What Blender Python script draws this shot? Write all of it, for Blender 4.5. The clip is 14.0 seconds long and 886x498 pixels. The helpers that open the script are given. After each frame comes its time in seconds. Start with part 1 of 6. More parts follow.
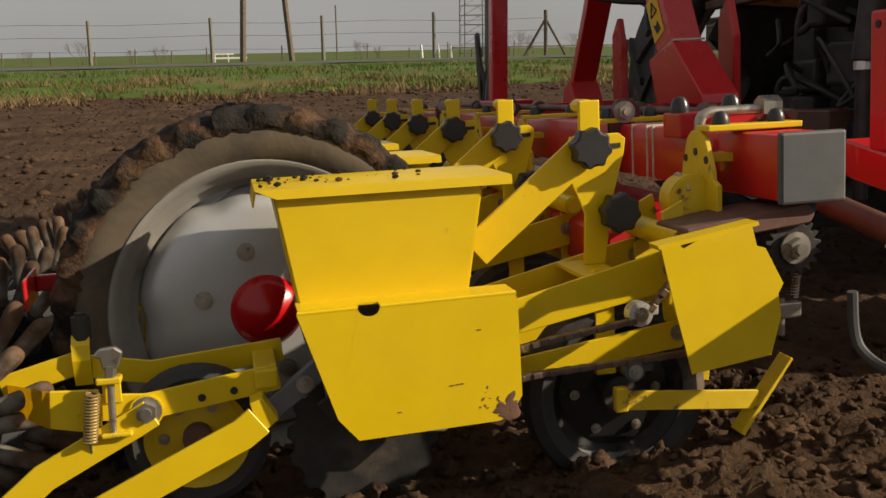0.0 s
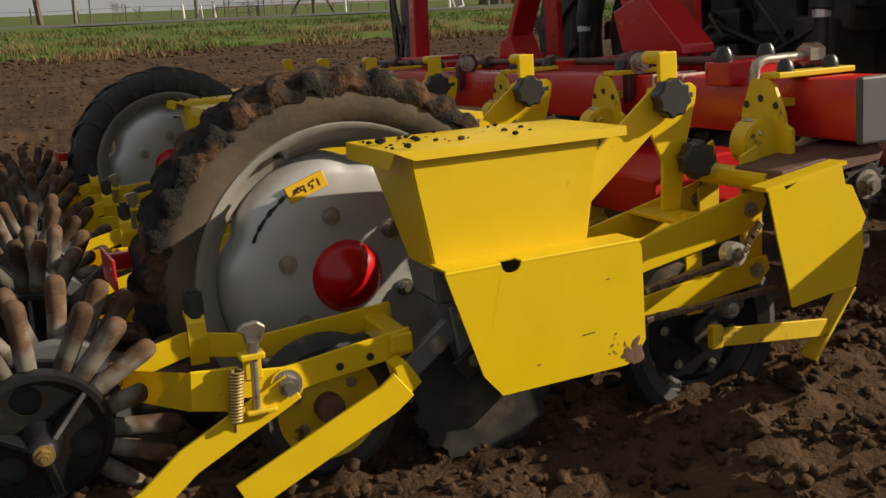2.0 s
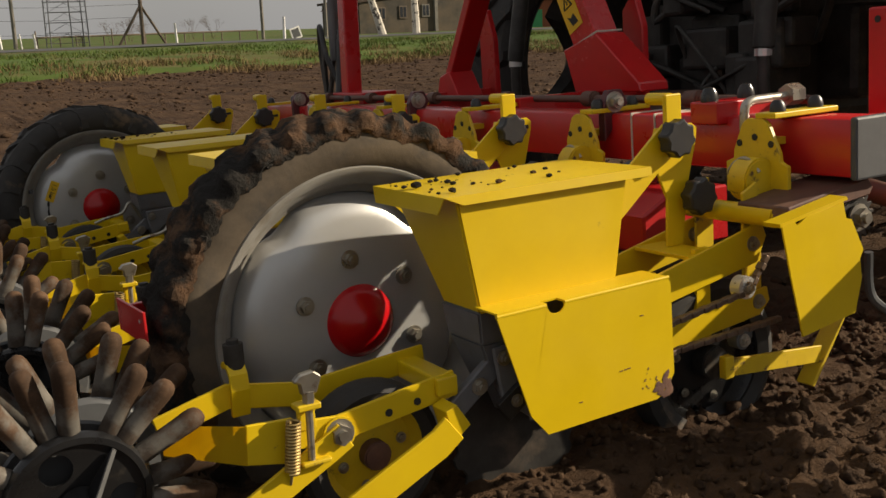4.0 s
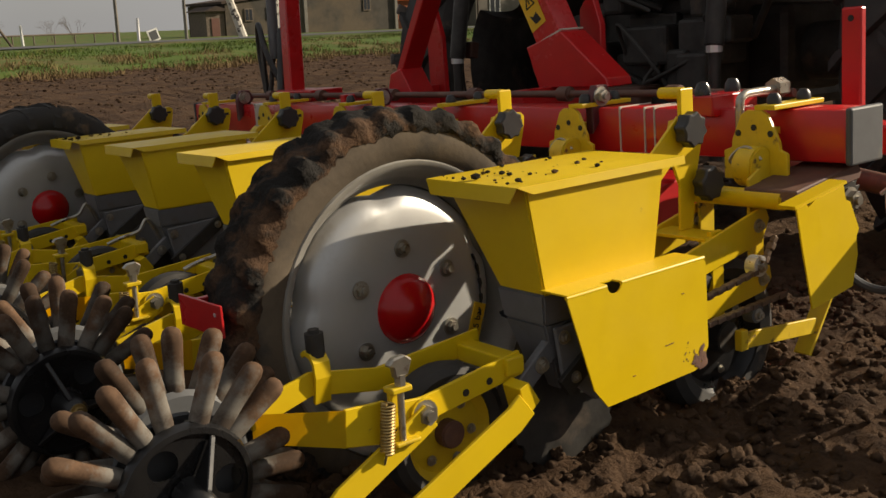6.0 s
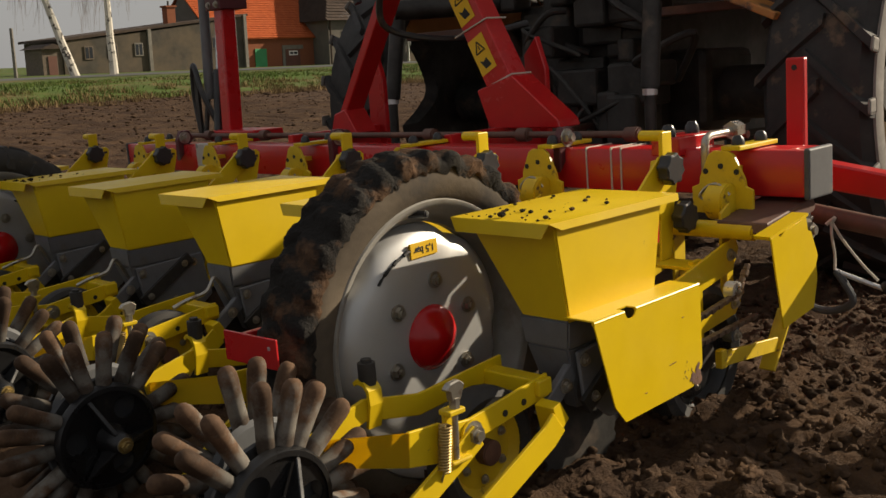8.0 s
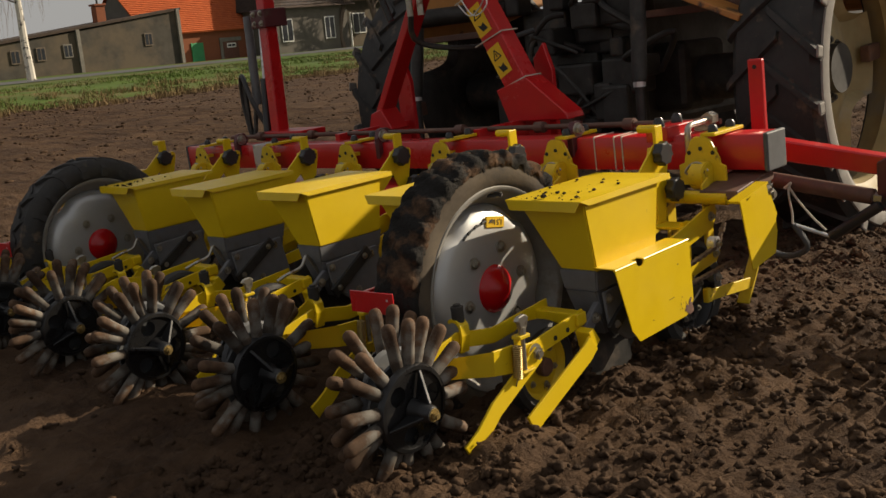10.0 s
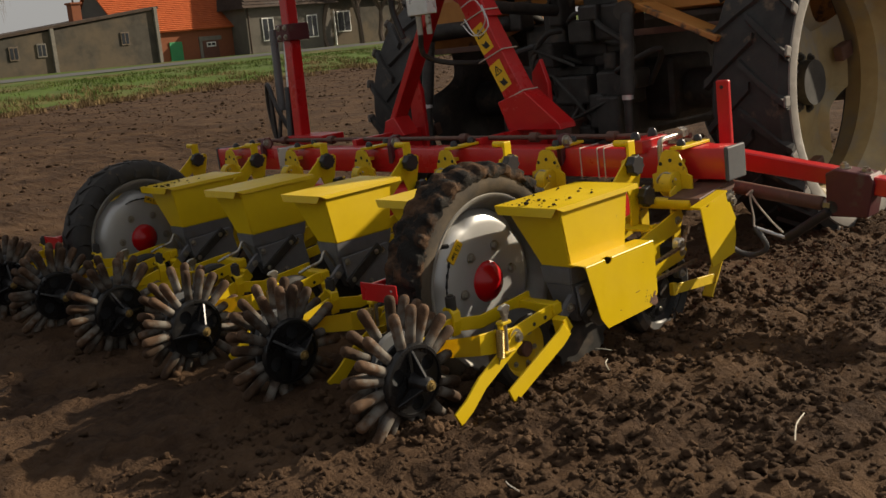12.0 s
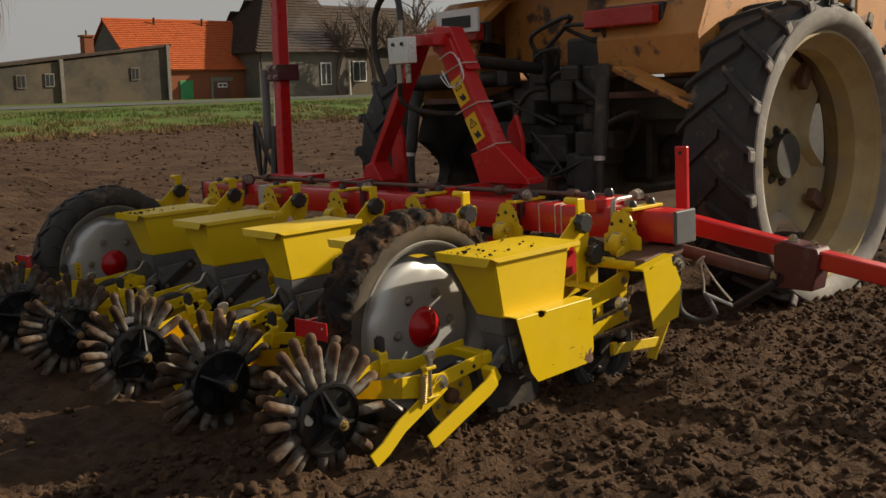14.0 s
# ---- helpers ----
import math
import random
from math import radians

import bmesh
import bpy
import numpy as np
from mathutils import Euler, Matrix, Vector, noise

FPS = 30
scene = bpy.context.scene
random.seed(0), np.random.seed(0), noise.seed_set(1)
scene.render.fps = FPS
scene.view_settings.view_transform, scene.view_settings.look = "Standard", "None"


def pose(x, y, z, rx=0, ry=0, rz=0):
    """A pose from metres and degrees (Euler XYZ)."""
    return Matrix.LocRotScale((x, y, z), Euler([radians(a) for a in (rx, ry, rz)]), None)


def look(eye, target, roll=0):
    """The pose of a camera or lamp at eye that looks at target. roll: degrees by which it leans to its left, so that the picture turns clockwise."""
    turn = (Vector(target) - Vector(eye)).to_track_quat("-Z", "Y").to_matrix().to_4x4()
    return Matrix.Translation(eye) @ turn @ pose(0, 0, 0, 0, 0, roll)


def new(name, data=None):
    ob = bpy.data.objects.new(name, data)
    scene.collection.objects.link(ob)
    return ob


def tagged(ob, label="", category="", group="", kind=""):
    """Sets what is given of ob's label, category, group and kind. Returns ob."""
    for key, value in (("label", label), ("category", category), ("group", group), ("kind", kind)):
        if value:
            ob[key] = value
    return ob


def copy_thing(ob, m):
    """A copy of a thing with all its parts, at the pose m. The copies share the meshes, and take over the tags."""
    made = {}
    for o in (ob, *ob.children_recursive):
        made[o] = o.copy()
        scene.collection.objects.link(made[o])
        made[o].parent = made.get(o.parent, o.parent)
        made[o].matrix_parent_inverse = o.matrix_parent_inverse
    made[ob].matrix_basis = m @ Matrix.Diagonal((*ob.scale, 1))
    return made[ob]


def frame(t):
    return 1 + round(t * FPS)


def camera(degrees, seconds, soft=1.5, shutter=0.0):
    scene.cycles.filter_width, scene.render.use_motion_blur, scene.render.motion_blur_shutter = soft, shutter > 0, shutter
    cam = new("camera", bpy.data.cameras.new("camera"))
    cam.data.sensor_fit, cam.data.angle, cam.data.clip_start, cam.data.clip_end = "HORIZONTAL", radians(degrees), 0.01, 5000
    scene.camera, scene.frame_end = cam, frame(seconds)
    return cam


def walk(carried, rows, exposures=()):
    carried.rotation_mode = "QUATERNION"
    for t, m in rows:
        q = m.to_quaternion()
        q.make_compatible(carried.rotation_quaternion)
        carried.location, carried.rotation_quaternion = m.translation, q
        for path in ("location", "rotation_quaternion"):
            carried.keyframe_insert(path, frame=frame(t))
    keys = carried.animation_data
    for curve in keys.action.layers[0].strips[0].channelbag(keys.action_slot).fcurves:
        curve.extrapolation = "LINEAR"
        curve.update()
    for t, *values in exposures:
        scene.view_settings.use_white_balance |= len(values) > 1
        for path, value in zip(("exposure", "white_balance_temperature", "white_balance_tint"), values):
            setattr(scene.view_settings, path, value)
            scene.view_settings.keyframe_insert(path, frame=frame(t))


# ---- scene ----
V = 0.71  # metres a second at which the outfit drives
cam = camera(46.6, 14.0)
PATH = [
    (0, (-0.464, -1.388, 0.563), (-0.131, 0.449, 0.214), -1.25),
    (0.5, (-0.567, -1.35, 0.551), (-0.073, 0.456, 0.227), -1.35),
    (1, (-0.67, -1.324, 0.569), (-0.049, 0.433, 0.198), -1.18),
    (1.5, (-0.767, -1.307, 0.571), (-0.178, 0.455, 0.173), -2.56),
    (2, (-0.845, -1.289, 0.575), (-0.19, 0.44, 0.14), -2.41),
    (2.5, (-0.887, -1.272, 0.558), (-0.089, 0.402, 0.146), -1.11),
    (3, (-0.919, -1.263, 0.582), (-0.04, 0.37, 0.169), -1.05),
    (3.5, (-0.973, -1.241, 0.592), (-0.114, 0.405, 0.188), -1.27),
    (4, (-1.035, -1.204, 0.604), (-0.16, 0.436, 0.21), -2.22),
    (4.2, (-1.061, -1.197, 0.611), (-0.158, 0.429, 0.221), -2.67),
    (6.3, (-1.329, -1.12, 0.618), (-0.227, 0.373, 0.207), -2.21),
    (6.5, (-1.356, -1.117, 0.625), (-0.228, 0.355, 0.213), -2.3),
    (7, (-1.414, -1.093, 0.638), (-0.278, 0.378, 0.24), -2.18),
    (7.5, (-1.471, -1.074, 0.652), (-0.306, 0.375, 0.257), -2.27),
    (8, (-1.526, -1.073, 0.648), (-0.26, 0.298, 0.293), -1.92),
    (8.5, (-1.649, -1.111, 0.663), (-0.393, 0.258, 0.266), -3.07),
    (8.7, (-1.699, -1.133, 0.695), (-0.403, 0.196, 0.289), -2.38),
    (10.8, (-2.212, -1.541, 0.815), (-0.962, -0.168, 0.41), -6.43),
    (11, (-2.234, -1.565, 0.843), (-1.015, -0.171, 0.417), -6.46),
    (11.5, (-2.231, -1.627, 0.859), (-0.986, -0.245, 0.472), -5.14),
    (12, (-2.233, -1.685, 0.858), (-0.99, -0.309, 0.443), -4.69),
    (12.5, (-2.22, -1.726, 0.869), (-0.965, -0.356, 0.47), -4.46),
    (13, (-2.189, -1.774, 0.851), (-0.92, -0.406, 0.49), -4.17),
    (13.5, (-2.15, -1.814, 0.843), (-0.88, -0.443, 0.501), -2.23),
    (14, (-2.106, -1.84, 0.837), (-0.873, -0.43, 0.518), -0.8),
]
# the outfit's heading, in degrees: it wanders a little as it drives
HEADING = [(0, -1.0), (0.5, -0.95), (1, -1.2), (1.5, -1.33), (3, -1.75), (4.2, -1.5), (6.3, -0.1), (8.7, 0.0), (10.8, -0.75), (11.5, -1.2), (12.5, -1.6), (13.5, -1.25), (14, -1.2)]
LEAN = [(0, -0.4), (4.2, -0.42), (6.3, -0.15), (8.7, 0.05), (10.8, 0.5), (14, 0.65)]  # and it rolls a little, in degrees


def travel(t):
    """Metres driven: an even pace with one quicker spell."""
    u = max(0.0, min(1.0, (t - 8.7) / 2.1))
    return V * t + 1.07 * u * u * (3 - 2 * u)


def between(rows, t):
    """A value that eases from row to row."""
    for (a, p), (b, q) in zip(rows, rows[1:]):
        if a <= t <= b:
            u = (t - a) / (b - a)
            return p + (q - p) * u * u * (3 - 2 * u)
    return rows[-1][1]


def drive(t):
    """Where the outfit stands at t seconds, and how it is turned."""
    return pose(travel(t), 0, 0, between(LEAN, t), 0, between(HEADING, t))


def glide(i, t):
    """Eye, target and roll between two rows, on a smooth curve through their neighbours."""
    rows = [PATH[max(i - 1, 0)], PATH[i], PATH[i + 1], PATH[min(i + 2, len(PATH) - 1)]]
    flat = [np.array([*e, *g, r]) for _, e, g, r in rows]
    ts = [r[0] for r in rows]
    span = ts[2] - ts[1]
    u = (t - ts[1]) / span
    m1, m2 = (flat[2] - flat[0]) / (ts[2] - ts[0]) * span, (flat[3] - flat[1]) / (ts[3] - ts[1]) * span
    p = (2 * u ** 3 - 3 * u * u + 1) * flat[1] + (u ** 3 - 2 * u * u + u) * m1 + (3 * u * u - 2 * u ** 3) * flat[2] + (u ** 3 - u * u) * m2
    return t, tuple(p[:3]), tuple(p[3:6]), p[6]


track = []
for i, row in enumerate(PATH):
    track.append(row)
    if i + 1 < len(PATH) and PATH[i + 1][0] - row[0] > 1:
        track += [glide(i, row[0] + 0.35 * k) for k in range(1, 6)]
walk(cam, [(t, drive(t) @ look(eye, target, roll)) for t, eye, target, roll in track])

# ---- light ----
SUN = Vector((0.842, -0.325, 0.4305)).normalized()  # towards the sun
sun = new("sun", bpy.data.lights.new("sun", "SUN"))
sun.data.energy, sun.data.angle, sun.data.color = 5.0, radians(0.6), (1.0, 0.86, 0.66)
sun.matrix_world = look((0, 0, 30), Vector((0, 0, 30)) - SUN)
world = bpy.data.worlds.new("world")
scene.world = world
world.use_nodes = True
wn, wl = world.node_tree.nodes, world.node_tree.links
sky = wn.new("ShaderNodeTexSky")
sky.sky_type, sky.sun_disc = "NISHITA", False
sky.sun_elevation, sky.sun_rotation = math.asin(SUN.z), math.atan2(SUN.x, SUN.y)
sky.dust_density = 2.0
cloud = wn.new("ShaderNodeTexNoise")
cloud.inputs["Scale"].default_value, cloud.inputs["Detail"].default_value = 3.0, 5.0
veil = wn.new("ShaderNodeMix")
veil.data_type = "RGBA"
veil.inputs["B"].default_value = (4.8, 4.65, 4.5, 1)
ramp = wn.new("ShaderNodeMapRange")
ramp.inputs["From Min"].default_value, ramp.inputs["From Max"].default_value = 0.3, 0.7
ramp.inputs["To Min"].default_value, ramp.inputs["To Max"].default_value = 0.7, 0.95
coord = wn.new("ShaderNodeTexCoord")
wl.new(coord.outputs["Generated"], cloud.inputs["Vector"])
wl.new(cloud.outputs["Fac"], ramp.inputs["Value"])
wl.new(ramp.outputs["Result"], veil.inputs["Factor"])
wl.new(sky.outputs["Color"], veil.inputs["A"])
wl.new(veil.outputs["Result"], wn["Background"].inputs["Color"])
wn["Background"].inputs["Strength"].default_value = 0.066
scene.view_settings.exposure = 0.27


# ---- materials ----
def material(name, colour, rough=0.5, metal=0.0, dark=None, scale=30.0, amount=0.5, bump=0.0, bump_scale=None,
             spots=None, spot_scale=8.0, spot_low=0.6, spot_high=0.66, coat=0.0, per_object=0.0, rough_var=0.15, distance=0.003, gloss=0.5, tip=None):
    """Two colours mixed by fine noise, a third in larger spots, uneven gloss and fine relief."""
    m = bpy.data.materials.new(name)
    m.use_nodes = True
    n, l = m.node_tree.nodes, m.node_tree.links
    b = n["Principled BSDF"]
    b.inputs["Roughness"].default_value, b.inputs["Metallic"].default_value = rough, metal
    b.inputs["Coat Weight"].default_value = coat
    b.inputs["Specular IOR Level"].default_value = gloss
    tc = n.new("ShaderNodeTexCoord")

    def noise_node(s, detail=6.0):
        t = n.new("ShaderNodeTexNoise")
        t.inputs["Scale"].default_value, t.inputs["Detail"].default_value = s, detail
        t.inputs["Roughness"].default_value = 0.62
        l.new(tc.outputs["Object"], t.inputs["Vector"])
        return t

    def mix(fac, a, c):
        x = n.new("ShaderNodeMix")
        x.data_type = "RGBA"
        l.new(fac, x.inputs["Factor"])
        for socket, value in (("A", a), ("B", c)):
            if isinstance(value, tuple):
                x.inputs[socket].default_value = (*value, 1)
            else:
                l.new(value, x.inputs[socket])
        return x.outputs["Result"]

    def rng(value, lo, hi, to_lo=0.0, to_hi=1.0):
        r = n.new("ShaderNodeMapRange")
        for key, v in (("From Min", lo), ("From Max", hi), ("To Min", to_lo), ("To Max", to_hi)):
            r.inputs[key].default_value = v
        l.new(value, r.inputs["Value"])
        return r.outputs["Result"]

    fine = noise_node(scale)
    base = mix(rng(fine.outputs["Fac"], 0.35, 0.68, 0, amount), tuple(colour), tuple(dark or [c * 0.6 for c in colour]))
    if spots:
        patch = noise_node(spot_scale, 8.0)
        base = mix(rng(patch.outputs["Fac"], spot_low, spot_high), base, tuple(spots))
    if tip:
        # mud that clings to the outer end of the piece
        sep, add = n.new("ShaderNodeSeparateXYZ"), n.new("ShaderNodeMath")
        l.new(tc.outputs["Object"], sep.inputs["Vector"])
        add.operation = "MULTIPLY_ADD"
        cling = noise_node(46, 8.0)
        l.new(cling.outputs["Fac"], add.inputs[0])
        add.inputs[1].default_value = 0.20
        l.new(sep.outputs["X"], add.inputs[2])
        base = mix(rng(add.outputs["Value"], tip[1], tip[2]), base, mix(rng(fine.outputs["Fac"], 0.4, 0.6), tuple(tip[0]), tuple(c * 0.45 for c in tip[0])))
    if per_object:
        info = n.new("ShaderNodeObjectInfo")
        hsv = n.new("ShaderNodeHueSaturation")
        l.new(rng(info.outputs["Random"], 0, 1, 1 - per_object, 1 + per_object), hsv.inputs["Value"])
        l.new(base, hsv.inputs["Color"])
        base = hsv.outputs["Color"]
    l.new(base, b.inputs["Base Color"])
    broad = noise_node(scale * 0.23)
    l.new(rng(broad.outputs["Fac"], 0.3, 0.7, max(0.02, rough - rough_var), min(1, rough + rough_var)), b.inputs["Roughness"])
    if bump:
        bn = n.new("ShaderNodeBump")
        bn.inputs["Strength"].default_value, bn.inputs["Distance"].default_value = bump, distance
        relief = noise_node(bump_scale or scale, 9.0)
        l.new(relief.outputs["Fac"], bn.inputs["Height"])
        l.new(bn.outputs["Normal"], b.inputs["Normal"])
    return m


YELLOW = material("yellow_paint", (0.74, 0.515, 0.006), 0.40, dark=(0.66, 0.445, 0.006), scale=14, amount=0.5, spots=(0.30, 0.17, 0.045), spot_scale=26, spot_low=0.69, spot_high=0.75, bump=0.03, bump_scale=90, coat=0.05, gloss=0.4)
YELLOW_WORN = material("worn_yellow_paint", (0.74, 0.52, 0.012), 0.42, dark=(0.58, 0.38, 0.016), scale=30, amount=0.6, spots=(0.13, 0.075, 0.035), spot_scale=30, spot_low=0.60, spot_high=0.66, bump=0.06, bump_scale=80)
RED = material("red_paint", (0.56, 0.012, 0.014), 0.33, dark=(0.42, 0.010, 0.012), scale=12, amount=0.6, spots=(0.20, 0.05, 0.03), spot_scale=15, spot_low=0.68, spot_high=0.76, coat=0.2)
DARK_RED = material("dusty_red_paint", (0.10, 0.018, 0.022), 0.5, dark=(0.05, 0.013, 0.015), scale=20, spots=(0.10, 0.06, 0.045), spot_scale=9, spot_low=0.58, spot_high=0.66)
CAP_RED = material("red_plastic_cap", (0.50, 0.004, 0.008), 0.22, dark=(0.42, 0.004, 0.006), scale=9, rough_var=0.06)
BLACK = material("black_plastic", (0.022, 0.022, 0.024), 0.38, dark=(0.04, 0.037, 0.033), scale=40, spots=(0.09, 0.07, 0.05), spot_scale=14, spot_low=0.62, spot_high=0.72)
ENAMEL = material("black_enamel", (0.010, 0.010, 0.011), 0.30, dark=(0.018, 0.017, 0.016), scale=30, spots=(0.05, 0.042, 0.034), spot_scale=16, spot_low=0.64, spot_high=0.72)
RUBBER = material("rubber", (0.026, 0.025, 0.024), 0.75, dark=(0.05, 0.043, 0.036), scale=25, spots=(0.13, 0.092, 0.06), spot_scale=11, spot_low=0.58, spot_high=0.68, bump=0.2, bump_scale=70)
SIDEWALL = material("dusty_sidewall", (0.125, 0.098, 0.069), 0.9, dark=(0.070, 0.055, 0.040), scale=14, amount=0.9, spots=(0.06, 0.052, 0.045), spot_scale=9, spot_low=0.52, spot_high=0.66, bump=0.35, bump_scale=55, gloss=0.25)
MUD = material("drying_mud", (0.115, 0.066, 0.038), 0.92, dark=(0.045, 0.028, 0.018), scale=45, amount=0.95, spots=(0.022, 0.020, 0.018), spot_scale=14, spot_low=0.43, spot_high=0.52, bump=0.9, bump_scale=70, distance=0.008, gloss=0.12)
SILVER = material("silver_paint", (0.56, 0.56, 0.55), 0.36, metal=0.45, dark=(0.44, 0.44, 0.44), scale=7, amount=0.5, spots=(0.30, 0.27, 0.22), spot_scale=8, spot_low=0.60, spot_high=0.8, bump=0.03)
RIM_SILVER = material("dusty_silver_paint", (0.36, 0.345, 0.315), 0.5, metal=0.3, dark=(0.24, 0.225, 0.20), scale=12, amount=0.8, spots=(0.20, 0.17, 0.13), spot_scale=9, spot_low=0.55, spot_high=0.7, bump=0.05)
STEEL = material("zinc_steel", (0.46, 0.43, 0.37), 0.38, metal=0.85, dark=(0.28, 0.25, 0.21), scale=60, spots=(0.17, 0.10, 0.06), spot_scale=30, spot_low=0.58, spot_high=0.68)
GREY = material("grey_cast_housing", (0.17, 0.172, 0.18), 0.5, metal=0.1, dark=(0.115, 0.115, 0.12), scale=26, spots=(0.15, 0.12, 0.09), spot_scale=12, spot_low=0.6, spot_high=0.72, bump=0.08)
PLASTIC_GREY = material("grey_plastic", (0.085, 0.088, 0.092), 0.6, dark=(0.06, 0.06, 0.063), scale=40, spots=(0.14, 0.125, 0.105), spot_scale=12, spot_low=0.6, spot_high=0.75)
# also colours the far rear wheel's rim and disc, as painted shade
IRON = material("dark_greasy_iron_and_wheel_shade", (0.058, 0.054, 0.049), 0.55, metal=0.3, dark=(0.022, 0.020, 0.018), scale=16, amount=0.9, spots=(0.125, 0.095, 0.07), spot_scale=7, spot_low=0.58, spot_high=0.7, bump=0.3, bump_scale=35)
RUST = material("rusty_brown_steel", (0.13, 0.062, 0.042), 0.6, dark=(0.07, 0.036, 0.028), scale=28, spots=(0.20, 0.10, 0.06), spot_scale=10, spot_low=0.56, spot_high=0.7, bump=0.15)
CHAIN = material("oily_chain", (0.20, 0.14, 0.10), 0.45, metal=0.6, dark=(0.07, 0.05, 0.04), scale=80)
FINGER = material("worn_rubber_finger", (0.165, 0.150, 0.128), 0.8, dark=(0.095, 0.085, 0.073), scale=24, amount=0.9, spots=(0.06, 0.045, 0.034), spot_scale=18, spot_low=0.56, spot_high=0.68, bump=0.25, bump_scale=60, per_object=0.45, gloss=0.25, tip=((0.12, 0.068, 0.038), 0.200, 0.245))
BRASS = material("worn_brass", (0.45, 0.33, 0.13), 0.4, metal=0.7, dark=(0.25, 0.17, 0.07), scale=50)
STICKER = material("yellow_sticker", (0.82, 0.50, 0.01), 0.5, dark=(0.75, 0.45, 0.01), scale=8)
INK = material("black_print", (0.02, 0.02, 0.02), 0.6, scale=5)
ALLOY = material("bare_aluminium", (0.72, 0.72, 0.72), 0.35, metal=0.6, dark=(0.6, 0.6, 0.6), scale=30)
STRING = material("pale_twine", (0.6, 0.55, 0.46), 0.9, scale=60)
ORANGE = material("faded_orange_paint", (0.50, 0.22, 0.05), 0.5, dark=(0.38, 0.15, 0.035), scale=9, amount=0.7, spots=(0.08, 0.045, 0.03), spot_scale=6, spot_low=0.57, spot_high=0.63, bump=0.1)
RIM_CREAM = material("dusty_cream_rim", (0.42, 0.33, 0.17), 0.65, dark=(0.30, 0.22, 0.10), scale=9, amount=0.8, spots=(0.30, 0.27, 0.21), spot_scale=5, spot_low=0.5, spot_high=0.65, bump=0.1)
TYRE_GREY = material("worn_grey_sidewall", (0.23, 0.21, 0.185), 0.8, dark=(0.15, 0.135, 0.12), scale=18, amount=0.8, spots=(0.32, 0.30, 0.27), spot_scale=10, spot_low=0.55, spot_high=0.7, bump=0.1)
LENS = material("red_lamp_lens", (0.45, 0.02, 0.012), 0.25, scale=40)
SOIL = material("tilled_soil", (0.077, 0.0455, 0.0265), 0.96, dark=(0.026, 0.0145, 0.009), scale=24, amount=0.95, spots=(0.111, 0.066, 0.037), spot_scale=2.2, spot_low=0.42, spot_high=0.68, bump=1.0, bump_scale=45, distance=0.02, gloss=0.12)
CLOD = material("soil_clod", (0.079, 0.048, 0.0285), 0.96, dark=(0.026, 0.0155, 0.0095), scale=40, amount=0.95, spots=(0.108, 0.064, 0.036), spot_scale=5, spot_low=0.5, spot_high=0.7, bump=0.9, bump_scale=150, distance=0.005, gloss=0.12)
GRASS = material("spring_grass", (0.088, 0.136, 0.025), 0.8, dark=(0.058, 0.080, 0.020), scale=1.2, amount=0.9, spots=(0.145, 0.108, 0.048), spot_scale=0.45, spot_low=0.51, spot_high=0.63, gloss=0.12)
DRY_GRASS = material("dry_grass", (0.22, 0.155, 0.075), 0.9, dark=(0.11, 0.072, 0.036), scale=2.0, amount=0.9, gloss=0.12)
ASPHALT = material("asphalt", (0.12, 0.12, 0.118), 0.9, dark=(0.085, 0.085, 0.085), scale=9, gloss=0.12)
CONCRETE = material("old_concrete", (0.21, 0.19, 0.16), 0.9, dark=(0.13, 0.12, 0.10), scale=6, amount=0.8)
BARN = material("mottled_barn_render", (0.088, 0.079, 0.066), 0.95, dark=(0.058, 0.052, 0.044), scale=2.2, amount=0.9, spots=(0.125, 0.100, 0.072), spot_scale=0.5, spot_low=0.45, spot_high=0.6, gloss=0.12)
PLASTER = material("grey_render", (0.145, 0.13, 0.11), 0.95, dark=(0.10, 0.092, 0.08), scale=1.2, amount=0.8, gloss=0.12)
BRICK = material("red_brick_wall", (0.25, 0.095, 0.05), 0.95, dark=(0.22, 0.08, 0.045), scale=7, amount=0.8, gloss=0.12)
TILE = material("orange_roof_tile", (0.50, 0.125, 0.042), 0.85, dark=(0.36, 0.085, 0.03), scale=4, amount=0.8, gloss=0.12)
OLD_TILE = material("dark_roof_tile", (0.09, 0.066, 0.052), 0.9, dark=(0.05, 0.04, 0.034), scale=4, amount=0.8, gloss=0.12)
GREEN = material("green_door_paint", (0.035, 0.27, 0.10), 0.6, dark=(0.03, 0.2, 0.075), scale=3)
WHITE = material("white_paint", (0.78, 0.77, 0.74), 0.6, dark=(0.66, 0.64, 0.6), scale=4)
WINDOW = material("dark_window_glass", (0.03, 0.033, 0.038), 0.12, scale=3)
BROWN = material("brown_door_paint", (0.14, 0.055, 0.035), 0.7, scale=3)
WOOD = material("weathered_wood", (0.17, 0.13, 0.095), 0.9, dark=(0.09, 0.07, 0.052), scale=12, amount=0.9)
BIRCH = material("birch_bark", (0.62, 0.58, 0.50), 0.85, dark=(0.42, 0.38, 0.32), scale=6, spots=(0.06, 0.05, 0.045), spot_scale=4, spot_low=0.55, spot_high=0.6)
TWIG = material("bare_twigs", (0.13, 0.095, 0.07), 0.95, dark=(0.08, 0.06, 0.045), scale=5)


